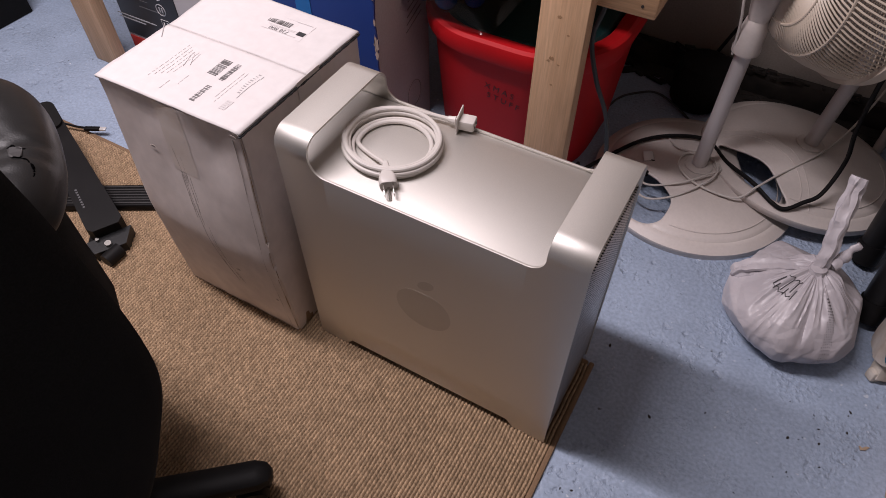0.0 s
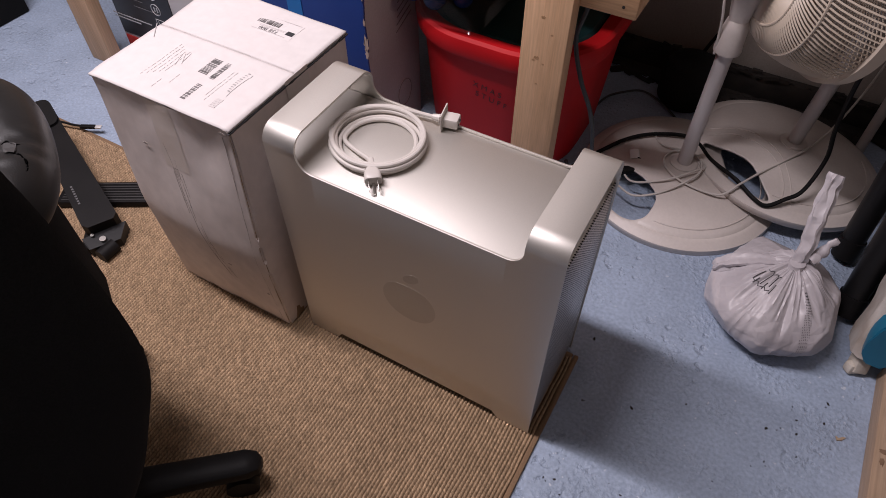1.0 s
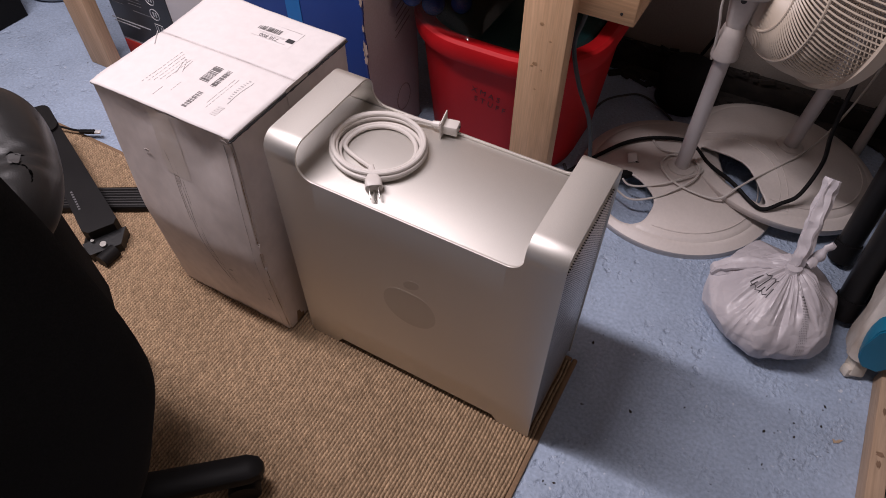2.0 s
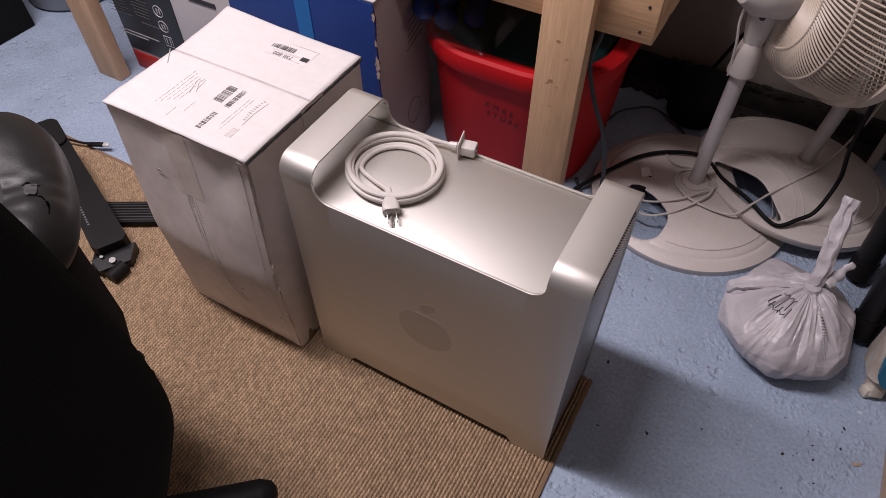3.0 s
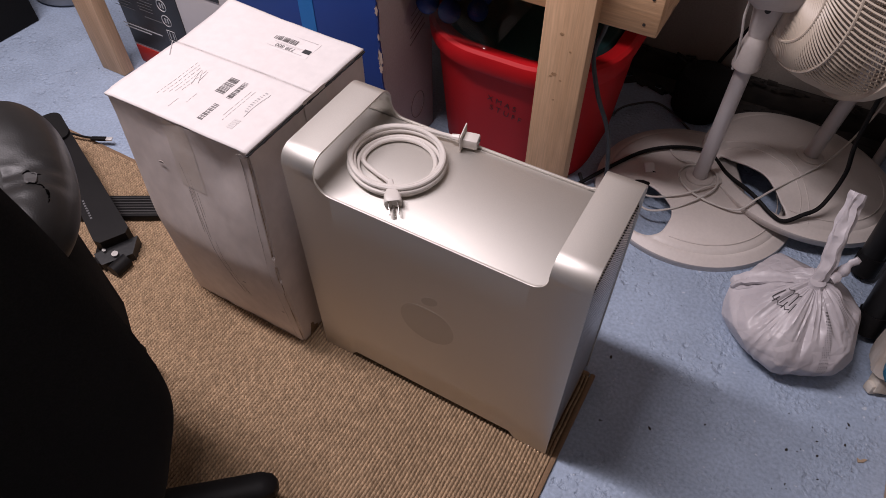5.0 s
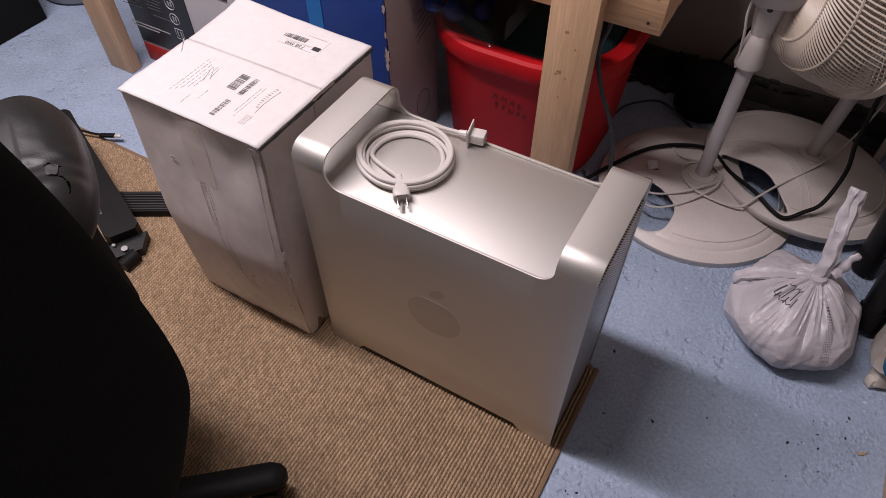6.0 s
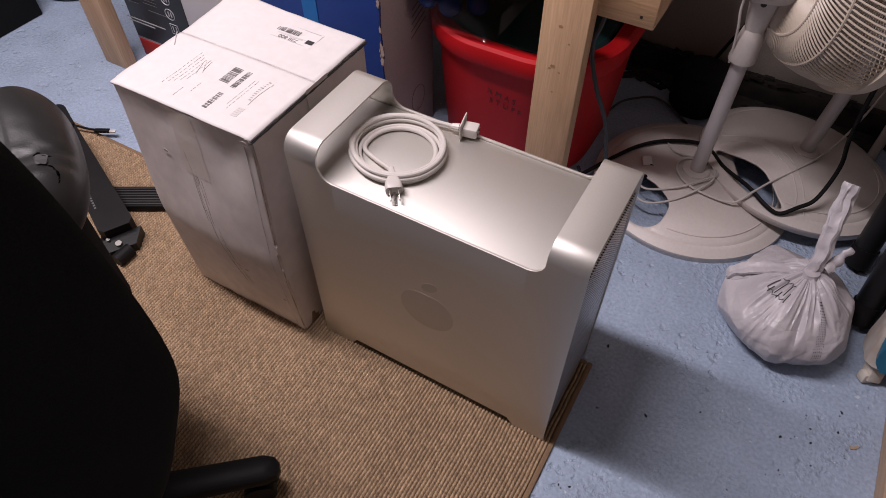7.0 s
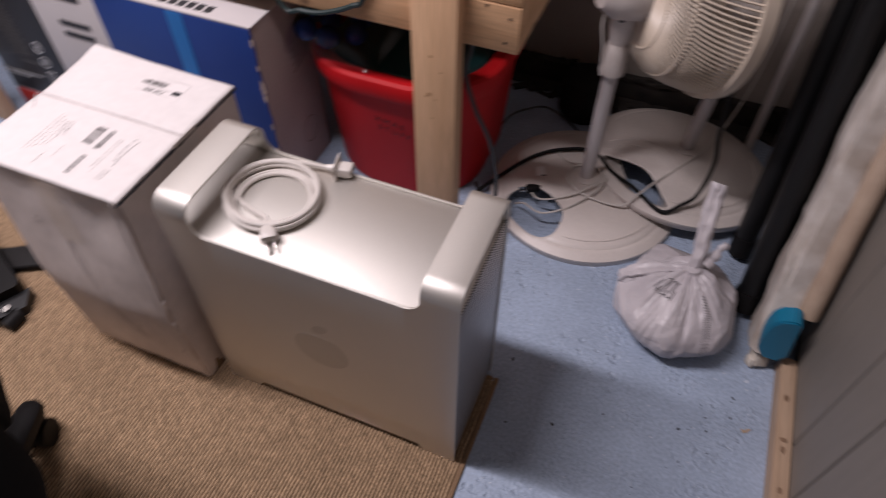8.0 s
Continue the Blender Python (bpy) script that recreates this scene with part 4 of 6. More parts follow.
        bm.faces.new(rows[-1])
        spoke = part("base_spoke", bm, BLACK_PLASTIC, chair)
        bm = bmesh.new()
        c = d * 0.322
        for sgn in (-1, 1):
            p = c + n * (0.014 * sgn) - d * 0.024
            rod(bm, (p.x - n.x * 0.009, p.y - n.y * 0.009, 0.027), (p.x + n.x * 0.009, p.y + n.y * 0.009, 0.027), 0.027, 20)
        rod(bm, (c.x, c.y, 0.03), (c.x, c.y, 0.068), 0.008, 10)
        part("castor", bm, BLACK_PLASTIC, spoke, "twin-wheel castor")
    return chair


build_chair()


# ---- black folding stand on the rug ----
def build_stand():
    stand = thing("equipment_stand", pose(-0.83, 0.02, 0.008), "black folded equipment stand lying on a rug", "equipment stand")
    along = Matrix.Translation((0.045, 0.075, 0)) @ Euler((0, 0, radians(30))).to_matrix().to_4x4()
    bm = bmesh.new()
    box(bm, (0, 0, 0.012), (0.40, 0.066, 0.018), 0.003)
    bm.transform(along)
    foot = part("foot_bar", bm, BLACK_PLASTIC, stand, "ribbed black foot bar")
    for k in range(7):
        bm = bmesh.new()
        box(bm, (0, -0.026 + 0.0085 * k, 0.0215), (0.38, 0.0035, 0.003), 0.001)
        bm.transform(along)
        part("rib", bm, RIB, foot)
    bm = bmesh.new()
    box(bm, (0.075, -0.004, 0.0245), (0.030, 0.008, 0.003), 0.001)
    bm.transform(along)
    part("name_plate", bm, STEEL, foot, "small metal plate")
    turn = Euler((0, radians(9), radians(-26))).to_matrix()
    m = Matrix.Translation((-0.112, 0.024, 0.066)) @ turn.to_4x4()
    bm = bmesh.new()
    prism(bm, [(-0.20, -0.030), (-0.192, -0.0375), (0.185, -0.0375), (0.198, -0.028), (0.20, 0.026), (0.188, 0.0365), (-0.190, 0.016), (-0.20, 0.006)], -0.025, 0.025, m)
    arm = part("arm", bm, BLACK_PLASTIC, stand, "long black plastic arm housing")
    bm = bmesh.new()
    prism(bm, rounded(0.09, 0.060, 0.02, 4, -0.165, -0.013), -0.02, 0.032, m)
    part("end_cap", bm, BLACK_FABRIC, arm)
    bm = bmesh.new()
    for k in range(8):
        box(bm, (0.075 + 0.0075 * k, -0.022, 0.0256), (0.0042, 0.0045, 0.0008))
    bm.transform(m)
    part("text_bar", bm, RIB_PALE, arm)
    bm = bmesh.new()
    prism(bm, [(0.20, -0.05), (0.235, -0.045), (0.24, 0.02), (0.20, 0.045)], -0.05, 0.0, m)
    bracket = part("bracket", bm, BLACK_METAL, stand)
    for x, y, r in ((0.225, -0.012, 0.007), (0.205, -0.028, 0.004)):
        bm = bmesh.new()
        rod(bm, m @ Vector((x, y, -0.004)), m @ Vector((x, y, 0.006)), r, 16)
        part("bolt", bm, STEEL, bracket, "bright metal bolt")
    bm = bmesh.new()
    rod(bm, (0.10, -0.075, 0.016), (0.10, -0.115, 0.016), 0.016, 16)
    rod(bm, (0.02, -0.07, 0.014), (0.06, -0.12, 0.014), 0.012, 12)
    part("roller", bm, BLACK_PLASTIC, stand)


build_stand()
PLUG_METAL = surface("bright_tin_plate", (0.82, 0.81, 0.80), 0.5, 0.5)
usb = thing("cable_plug", pose(-1.115, 0.185, 0.010, 0, 0, 40), "short black data cable end with a metal plug", "cable")
bm = bmesh.new()
tube(bm, smooth_line([(-0.14, 0.03, 0.02), (-0.08, 0.035, 0.018), (-0.02, 0.012, 0.012), (0.0, 0.005, 0.011)], 5), 0.003, 8)
box(bm, (0.018, -0.002, 0.011), (0.04, 0.012, 0.008), 0.002, Euler((0, 0, radians(-12))).to_matrix())
part("lead", bm, BLACK_PLASTIC, usb)
bm = bmesh.new()
box(bm, (0.045, -0.008, 0.011), (0.016, 0.011, 0.005), 0.0008, Euler((0, 0, radians(-12))).to_matrix())
part("metal_plug", bm, PLUG_METAL, usb, "bright metal plug")


# ---- workbench ----
KNOT = surface("brown_knot", (0.38, 0.225, 0.115), 0.6, second=(0.50, 0.31, 0.17), scale=160, amount=0.9)


def build_bench():
    bench = thing("workbench", pose(0, 0.5, 0), "sawn pine workbench frame with a low shelf", "workbench")

    def stick(name, c, s, mat):
        bm = bmesh.new()
        box(bm, c, s, 0.003)
        return part(name, bm, mat, bench)

    for x, y in ((-0.0085, 0.019), (-1.318, -0.046), (-0.16, 0.66), (-1.318, 0.66)):
        post = stick("post", (x, y, 0.318), (0.089, 0.038, 0.636), WOOD_Z)
        if y < 0.5:
            for k, (dx, z, s) in enumerate(((-0.006, 0.492, 0.0050), (0.014, 0.462, 0.0030), (-0.010, 0.408, 0.0062), (-0.016, 0.402, 0.0035), (0.004, 0.398, 0.0030), (-0.004, 0.352, 0.0030))):
                bm = bmesh.new()
                prism(bm, [(s * (0.8 + 0.5 * noise.noise((2 * a, k, 3))) * math.cos(a), s * (0.6 + 0.5 * noise.noise((2 * a, k, 6))) * math.sin(a)) for a in [2 * math.pi * i / 15 for i in range(15)]], 0, 0.0003, pose(x + dx, y - 0.019, z, 90, 0, 0))
                part("knot", bm, KNOT, post, "brown knot in the pine", smooth=False)
    rail = stick("front_rail", (-0.628, 0.057, 0.5525), (1.53, 0.038, 0.089), WOOD_X)
    for x, z in ((0.118, 0.575), (0.112, 0.528), (0.075, 0.592)):
        bm = bmesh.new()
        rod(bm, (x, 0.0370, z), (x, 0.040, z), 0.0028, 10)
        part("nail_hole", bm, DIRT_AND_SHADE, rail)
    stick("back_rail", (-0.635, 0.622, 0.5525), (1.51, 0.038, 0.089), WOOD_X)
    for x in (0.118, -1.371):
        stick("side_rail", (x, 0.3395, 0.5525), (0.038, 0.527, 0.089), WOOD_Y)
    for k, (ya, w) in enumerate(((0.04, 0.089), (0.132, 0.14), (0.275, 0.14), (0.418, 0.14), (0.561, 0.08))):
        yc = ya + w / 2
        stick("shelf_board", (-0.66 if k == 0 else -0.635, yc, 0.617), (1.19 if k == 0 else 1.51, w - 0.002, 0.038), WOOD_X)
    stick("end_board", (0.088, 0.084, 0.617), (0.098, 0.089, 0.038), WOOD_X)
    return bench


build_bench()


# ---- things under the bench ----
def build_blue_box():
    x0, x1, y0, y1, h = -0.80, -0.398, 0.488, 0.70, 0.462
    carton = thing("blue_carton", pose((x0 + x1) / 2, (y0 + y1) / 2, 0), "blue printed cardboard carton with bright tape, standing on the floor", "cardboard box")
    w, d = x1 - x0, y1 - y0
    bm = bmesh.new()
    box(bm, (0, 0, h / 2), (w, d, h), 0.003)
    part("body", bm, PINK_CARD, carton, "plain cardboard sides")
    bm = bmesh.new()
    box(bm, (0, -d / 2 - 0.001, h / 2), (w - 0.001, 0.004, h - 0.001), 0.001)
    for k in range(30):
        t = k / 29
        box(bm, (w / 2 - 0.001 + 0.003 * noise.noise((t * 9, 1, 2)), -d / 2 - 0.001, 0.02 + (h - 0.04) * t), (0.008 * abs(noise.noise((t * 17, 0, 3))) + 0.003, 0.0042, h / 29))
    part("front_panel", bm, BLUE_CARD, carton, "dark blue printed face with torn edge")
    bm = bmesh.new()
    box(bm, (0.018, -d / 2 - 0.004, h / 2), (0.040, 0.001, h), 0, None)
    part("tape", bm, TAPE_BLUE, carton, "strip of bright blue tape")
    bm = bmesh.new()
    box(bm, (0, -0.0, h + 0.003), (w + 0.004, d + 0.004, 0.004), 0.001)
    lid = part("lid_flap", bm, PAPER_GREY, carton, "pale printed top flap")
    bm = bmesh.new()
    rng = random.Random(5)
    for k in range(6):
        s = 0.016
        box(bm, (-0.02 + 0.022 * k, -d / 2 + 0.025, h + 0.0054), (s, 0.024, 0.0006), 0.0)
    part("print_block", bm, INK, lid, "row of dark printed blocks")
    bm = bmesh.new()
    tube(bm, [(w / 2 + 0.0005, 0.03 + 0.030 * math.cos(a), 0.11 + 0.036 * math.sin(a)) for a in [2 * math.pi * k / 20 for k in range(20)]], 0.0012, 4, closed=True)
    part("printed_ring", bm, INK_BROWN, carton)
    for k in range(5):
        bm = bmesh.new()
        box(bm, (w / 2 + 0.0005, 0.04, 0.30 + 0.016 * k), (0.001, 0.07 - 0.006 * k, 0.0022), 0, Euler((radians(20), 0, 0)).to_matrix())
        part("print_line", bm, INK_BROWN, carton, smooth=False)
    for k, (z, s) in enumerate(((0.435, 0.010), (0.375, 0.007), (0.325, 0.016), (0.30, 0.012), (0.22, 0.008), (0.15, 0.010))):
        bm = bmesh.new()
        prism(bm, [(0.5 * s * (0.7 + 0.9 * noise.noise((3 * a, k, 2))) * math.cos(a), 1.5 * s * (0.7 + 0.8 * noise.noise((3 * a, k, 7))) * math.sin(a)) for a in [2 * math.pi * i / 23 for i in range(23)]], 0, 0.0008, pose(w / 2 + 0.0005, -d / 2 - 0.0042, z, 90, 0, 0))
        part("torn_patch", bm, TORN, carton, "bare torn cardboard", smooth=False)
    return carton


def build_black_box():
    carton = thing("appliance_carton", pose(-1.05, 0.62, 0), "black and white printed appliance carton under the bench", "cardboard box")
    w, d, h = 0.485, 0.20, 0.47
    bm = bmesh.new()
    box(bm, (0, 0, h / 2), (w, d, h), 0.003)
    part("body", bm, PAPER_GREY, carton, "pale grey carton faces")
    bm = bmesh.new()
    box(bm, (-0.118, -d / 2 - 0.001, h / 2 + 0.03), (0.236, 0.003, h - 0.07), 0.001)
    panel = part("black_panel", bm, BLACK_CARD, carton, "black printed face with white marks")
    bm = bmesh.new()
    box(bm, (-0.118, -d / 2 - 0.001, 0.029), (0.236, 0.003, 0.055), 0.001)
    part("red_band", bm, RED_CARD, carton, "red printed band")

    def mark(x, z, sx, sz, mat=PRINT_WHITE):
        bm = bmesh.new()
        box(bm, (x - 0.095, -d / 2 - 0.0032, z), (sx, 0.0008, sz))
        part("text_bar", bm, mat, panel, smooth=False)

    rng = random.Random(2)
    for k in range(24):
        mark(-0.125 + 0.004 * rng.random(), 0.180 + 0.0095 * k, 0.04 + 0.04 * rng.random(), 0.0013, PRINT_GREY)
    for k in range(16):
        mark(-0.035, 0.19 + 0.0095 * k, 0.035 + 0.035 * rng.random(), 0.0013, PRINT_GREY)
    mark(-0.08, 0.125, 0.15, 0.003)
    mark(-0.10, 0.115, 0.10, 0.003)
    mark(0.0, 0.170, 0.10, 0.0025, PRINT_GREY)
    for z, r in ((0.226, 0.016), (0.182, 0.016)):
        bm = bmesh.new()
        tube(bm, [(-0.060 + r * math.cos(a), -d / 2 - 0.003, z + r * math.sin(a)) for a in [2 * math.pi * k / 18 for k in range(18)]], 0.0014, 4, closed=True)
        box(bm, (-0.064, -d / 2 - 0.003, z), (0.004, 0.001, 0.014))
        box(bm, (-0.055, -d / 2 - 0.003, z), (0.004, 0.001, 0.014))
        part("round_mark", bm, PRINT_WHITE, panel)
    bm = bmesh.new()
    tube(bm, [(-0.073, -d / 2 - 0.003, 0.122), (-0.045, -d / 2 - 0.003, 0.122), (-0.045, -d / 2 - 0.003, 0.152), (-0.073, -d / 2 - 0.003, 0.152)], 0.0012, 4, closed=True)
    for x in (-0.065, -0.053):
        box(bm, (x, -d / 2 - 0.003, 0.137), (0.003, 0.001, 0.018))
    part("square_mark", bm, PRINT_WHITE, panel)
    for k, z in enumerate((0.33, 0.30, 0.40)):
        bm = bmesh.new()
        box(bm, (0.115, -d / 2 - 0.001, z), (0.09, 0.002, 0.012))
        part("text_bar", bm, INK, carton, smooth=False)


TORN = surface("bare_torn_card", (0.46, 0.36, 0.30), 0.85, second=(0.36, 0.27, 0.22), scale=40, amount=0.7)
PAPER_GREY = surface("pale_grey_card", (0.58, 0.55, 0.55), 0.6, second=(0.48, 0.45, 0.45), scale=4, amount=0.6)
INK_BROWN = surface("faint_brown_ink", (0.20, 0.13, 0.12), 0.8)
PRINT_WHITE = surface("white_print", (0.46, 0.46, 0.47), 0.5)
PRINT_GREY = surface("grey_print", (0.12, 0.12, 0.125), 0.5)
build_blue_box()
build_black_box()


MARKER = surface("faded_marker_ink", (0.07, 0.008, 0.01), 0.6)


def build_bin():
    """A red tote: tapered rounded body with a rolled rim, a dark lid set in it."""
    tote = thing("storage_bin", pose(-0.170, 0.81, 0), "red plastic storage bin with a dark lid, under the bench", "storage bin")
    bm = bmesh.new()

    def ring(w, d, r, z):
        return [bm.verts.new((x, y, z)) for x, y in rounded(w, d, r, 16)]

    wide, deep = 0.470, 0.488
    levels = [(wide + s, deep + s, 0.185 + 0.45 * s, z) for s, z in ((-0.100, 0.0), (-0.085, 0.02), (-0.038, 0.295), (-0.034, 0.302), (-0.010, 0.303), (-0.006, 0.308), (0.0, 0.334), (-0.006, 0.345), (-0.022, 0.350), (-0.076, 0.347), (-0.086, 0.338), (-0.094, 0.30))]
    rows = [ring(*lv) for lv in levels]
    for a, b in zip(rows, rows[1:]):
        for i in range(len(a)):
            bm.faces.new((a[i], a[(i + 1) % len(a)], b[(i + 1) % len(a)], b[i]))
    bm.faces.new(rows[0][::-1])
    part("tub", bm, RED, tote, "red tapered tub with a rolled rim")
    bm = bmesh.new()
    lid_rows = []
    for s, z in ((-0.096, 0.305), (-0.096, 0.330), (-0.112, 0.339), (-0.20, 0.342)):
        w, d, r = wide + s, deep + s, 0.185 + 0.45 * s
        lid_rows.append([bm.verts.new((x, y, z)) for x, y in rounded(w, d, r, 16)])
    for a, b in zip(lid_rows, lid_rows[1:]):
        for i in range(len(a)):
            bm.faces.new((a[i], a[(i + 1) % len(a)], b[(i + 1) % len(a)], b[i]))
    bm.faces.new(lid_rows[-1])
    part("lid", bm, GREEN_DARK, tote, "dark green lid")
    slope = math.degrees(math.atan2(0.0235, 0.275))
    for k, (words, z) in enumerate((("X M A S", 0.226), ("S T U F F", 0.200))):
        y = -0.2015 - 0.0235 * (z - 0.02) / 0.275 - 0.001
        lettering("handwriting", words, 0.021, pose(0.013 + 0.010 * k, y, z, 90 + slope, 0, 0) @ pose(0, 0, 0, 0, 0, -9), MARKER, tote)
    return tote


build_bin()


def build_toy_bag():
    pack = thing("bauble_bag", pose(-0.315, 0.690, 0.352), "clear plastic bag of blue baubles on the bin lid", "plastic bag")
    for x, y, s in ((-0.06, -0.045, 0.026), (0.0, -0.055, 0.026), (0.05, -0.02, 0.024), (-0.03, 0.01, 0.026), (0.03, 0.04, 0.026), (-0.08, 0.03, 0.024)):
        bm = bmesh.new()
        bmesh.ops.create_uvsphere(bm, u_segments=16, v_segments=10, radius=s)
        bmesh.ops.translate(bm, vec=(x, y, s + 0.002), verts=bm.verts[:])
        part("bauble", bm, BAUBLE, pack, "shiny dark blue bauble")
    bm = bmesh.new()
    rows = []
    n = 18
    for j in range(n + 1):
        row = []
        for i in range(n + 1):
            u, v = i / n * 2 - 1, j / n * 2 - 1
            z = 0.058 * (1 - u ** 4) * (1 - v ** 4) + 0.004 + 0.007 * noise.noise((u * 3, v * 3, 4)) * (1 - u * u)
            row.append(bm.verts.new((0.13 * u, -0.005 + 0.105 * v, max(0.003, z))))
        rows.append(row)
    for j in range(n):
        for i in range(n):
            bm.faces.new((rows[j][i], rows[j][i + 1], rows[j + 1][i + 1], rows[j + 1][i]))
    film = part("film", bm, CLEAR_FILM, pack, "crinkled clear film")
    film.visible_shadow = False


def clear_material(name):
    mat = bpy.data.materials.new(name)
    mat.use_nodes = True
    nt = mat.node_tree
    nt.nodes.clear()
    out = nt.nodes.new("ShaderNodeOutputMaterial")
    mix = nt.nodes.new("ShaderNodeMixShader")
    clear = nt.nodes.new("ShaderNodeBsdfTransparent")
    clear.inputs["Color"].default_value = (0.9, 0.88, 0.9, 1)
    gloss = nt.nodes.new("ShaderNodeBsdfGlossy")
    gloss.inputs["Roughness"].default_value = 0.12
    fres = nt.nodes.new("ShaderNodeFresnel")
    fres.inputs["IOR"].default_value = 1.6
    nt.links.new(fres.outputs[0], mix.inputs[0])
    nt.links.new(clear.outputs[0], mix.inputs[1])
    nt.links.new(gloss.outputs[0], mix.inputs[2])
    nt.links.new(mix.outputs[0], out.inputs[0])
    return mat


CLEAR_FILM = clear_material("clear_film")
BAUBLE = surface("blue_bauble", (0.02, 0.10, 0.42), 0.2)
build_toy_bag()


# ---- pedestal fans ----
def build_fan_base(fan, hole_angle, hole_half, rim, hole_mid=0.160, leaf=False):
    """A low dome on a round rim, with two long openings through it."""
    n, rings = 288, 46
    bm = bmesh.new()
    grid = []
    for j in range(rings + 1):
        r = 0.022 + (rim - 0.022) * j / rings
        t = r / rim
        z = 0.05 * (1 - t ** 2.2) + 0.014
        if t > 0.88:
            z = min(z, 0.024 - 0.006 * ((t - 0.88) / 0.12) ** 2)
        grid.append([bm.verts.new((r * math.cos(2 * math.pi * i / n), r * math.sin(2 * math.pi * i / n), z)) for i in range(n)])
    for j in range(rings):
        for i in range(n):
            a = 360 * (i + 0.5) / n
            r = (0.022 + (rim - 0.022) * (j + 0.5) / rings)
            gap = False
            off = (a - hole_angle + 180) % 360 - 180
            if leaf:
                # a pointed leaf along the rim
                gap = abs(off) < hole_half and 0.202 - 0.062 * (1 - (off / hole_half) ** 2) < r < 0.202
            else:
                far = (a - 25 + 180) % 360 - 180
                gap = abs((r - hole_mid) / 0.053) ** 2.6 + abs(off / hole_half) ** 2.6 < 1 or abs((r - 0.150) / 0.050) ** 2.6 + abs(far / 35) ** 2.6 < 1
            if not gap:
                bm.faces.new((grid[j][i], grid[j][(i + 1) % n], grid[j + 1][(i + 1) % n], grid[j + 1][i]))
    low = [bm.verts.new((rim * 1.005 * math.cos(2 * math.pi * i / n), rim * 1.005 * math.sin(2 * math.pi * i / n), 0.0)) for i in range(n)]
    for i in range(n):
        bm.faces.new((grid[-1][i], grid[-1][(i + 1) % n], low[(i + 1) % n], low[i]))
    bmesh.ops.delete(bm, geom=[v for v in bm.verts if not v.link_faces], context="VERTS")
    # soften the cut edge of the opening
    rim_edges = [e for e in bm.edges if len(e.link_faces) == 1 and 0.08 < e.verts[0].co.xy.length < rim * 0.97]
    near = {}
    for e in rim_edges:
        near.setdefault(e.verts[0], []).append(e.verts[1])
        near.setdefault(e.verts[1], []).append(e.verts[0])
    for _ in range(14):
        moved = {v: v.co * 0.5 + (w[0].co + w[1].co) * 0.25 for v, w in near.items() if len(w) == 2}
        for v, c in moved.items():
            v.co = c
    base = part("base", bm, FAN_WHITE, fan, "low round base with openings")
    s = base.modifiers.new("thickness", "SOLIDIFY")
    s.thickness, s.offset = 0.004, -1.0
    if leaf:
        for pts in ([(-0.184, -0.03), (-0.105, -0.012), (-0.047, -0.039), (-0.006, -0.082), (0.027, -0.145), (0.043, -0.195)], [(-0.18, -0.060), (-0.127, -0.038), (-0.067, -0.055), (-0.021, -0.091), (0.010, -0.145), (0.020, -0.188)]):
            bm = bmesh.new()
            line = [(p.x, p.y, 0.05 * (1 - (p.length / rim) ** 2.2) + 0.0142) for p in smooth_line([(x, y, 0) for x, y in pts], 8)]
            tube(bm, line, 0.0013, 5)
            part("moulded_line", bm, FAN_WHITE, base)
    bm = bmesh.new()
    tube(bm, [(rim * 0.80 * math.cos(radians(a)), rim * 0.80 * math.sin(radians(a)), 0.05 * (1 - 0.8 ** 2.2) + 0.0145) for a in range(int(hole_angle) + 32, int(hole_angle) + 150, 4)], 0.0016, 5)
    part("moulded_line", bm, FAN_WHITE, base)
    bm = bmesh.new()
    spin(bm, [(0.034, 0.050), (0.032, 0.066), (0.024, 0.070), (0.0168, 0.069)], 32)
    part("socket", bm, FAN_WHITE, fan)


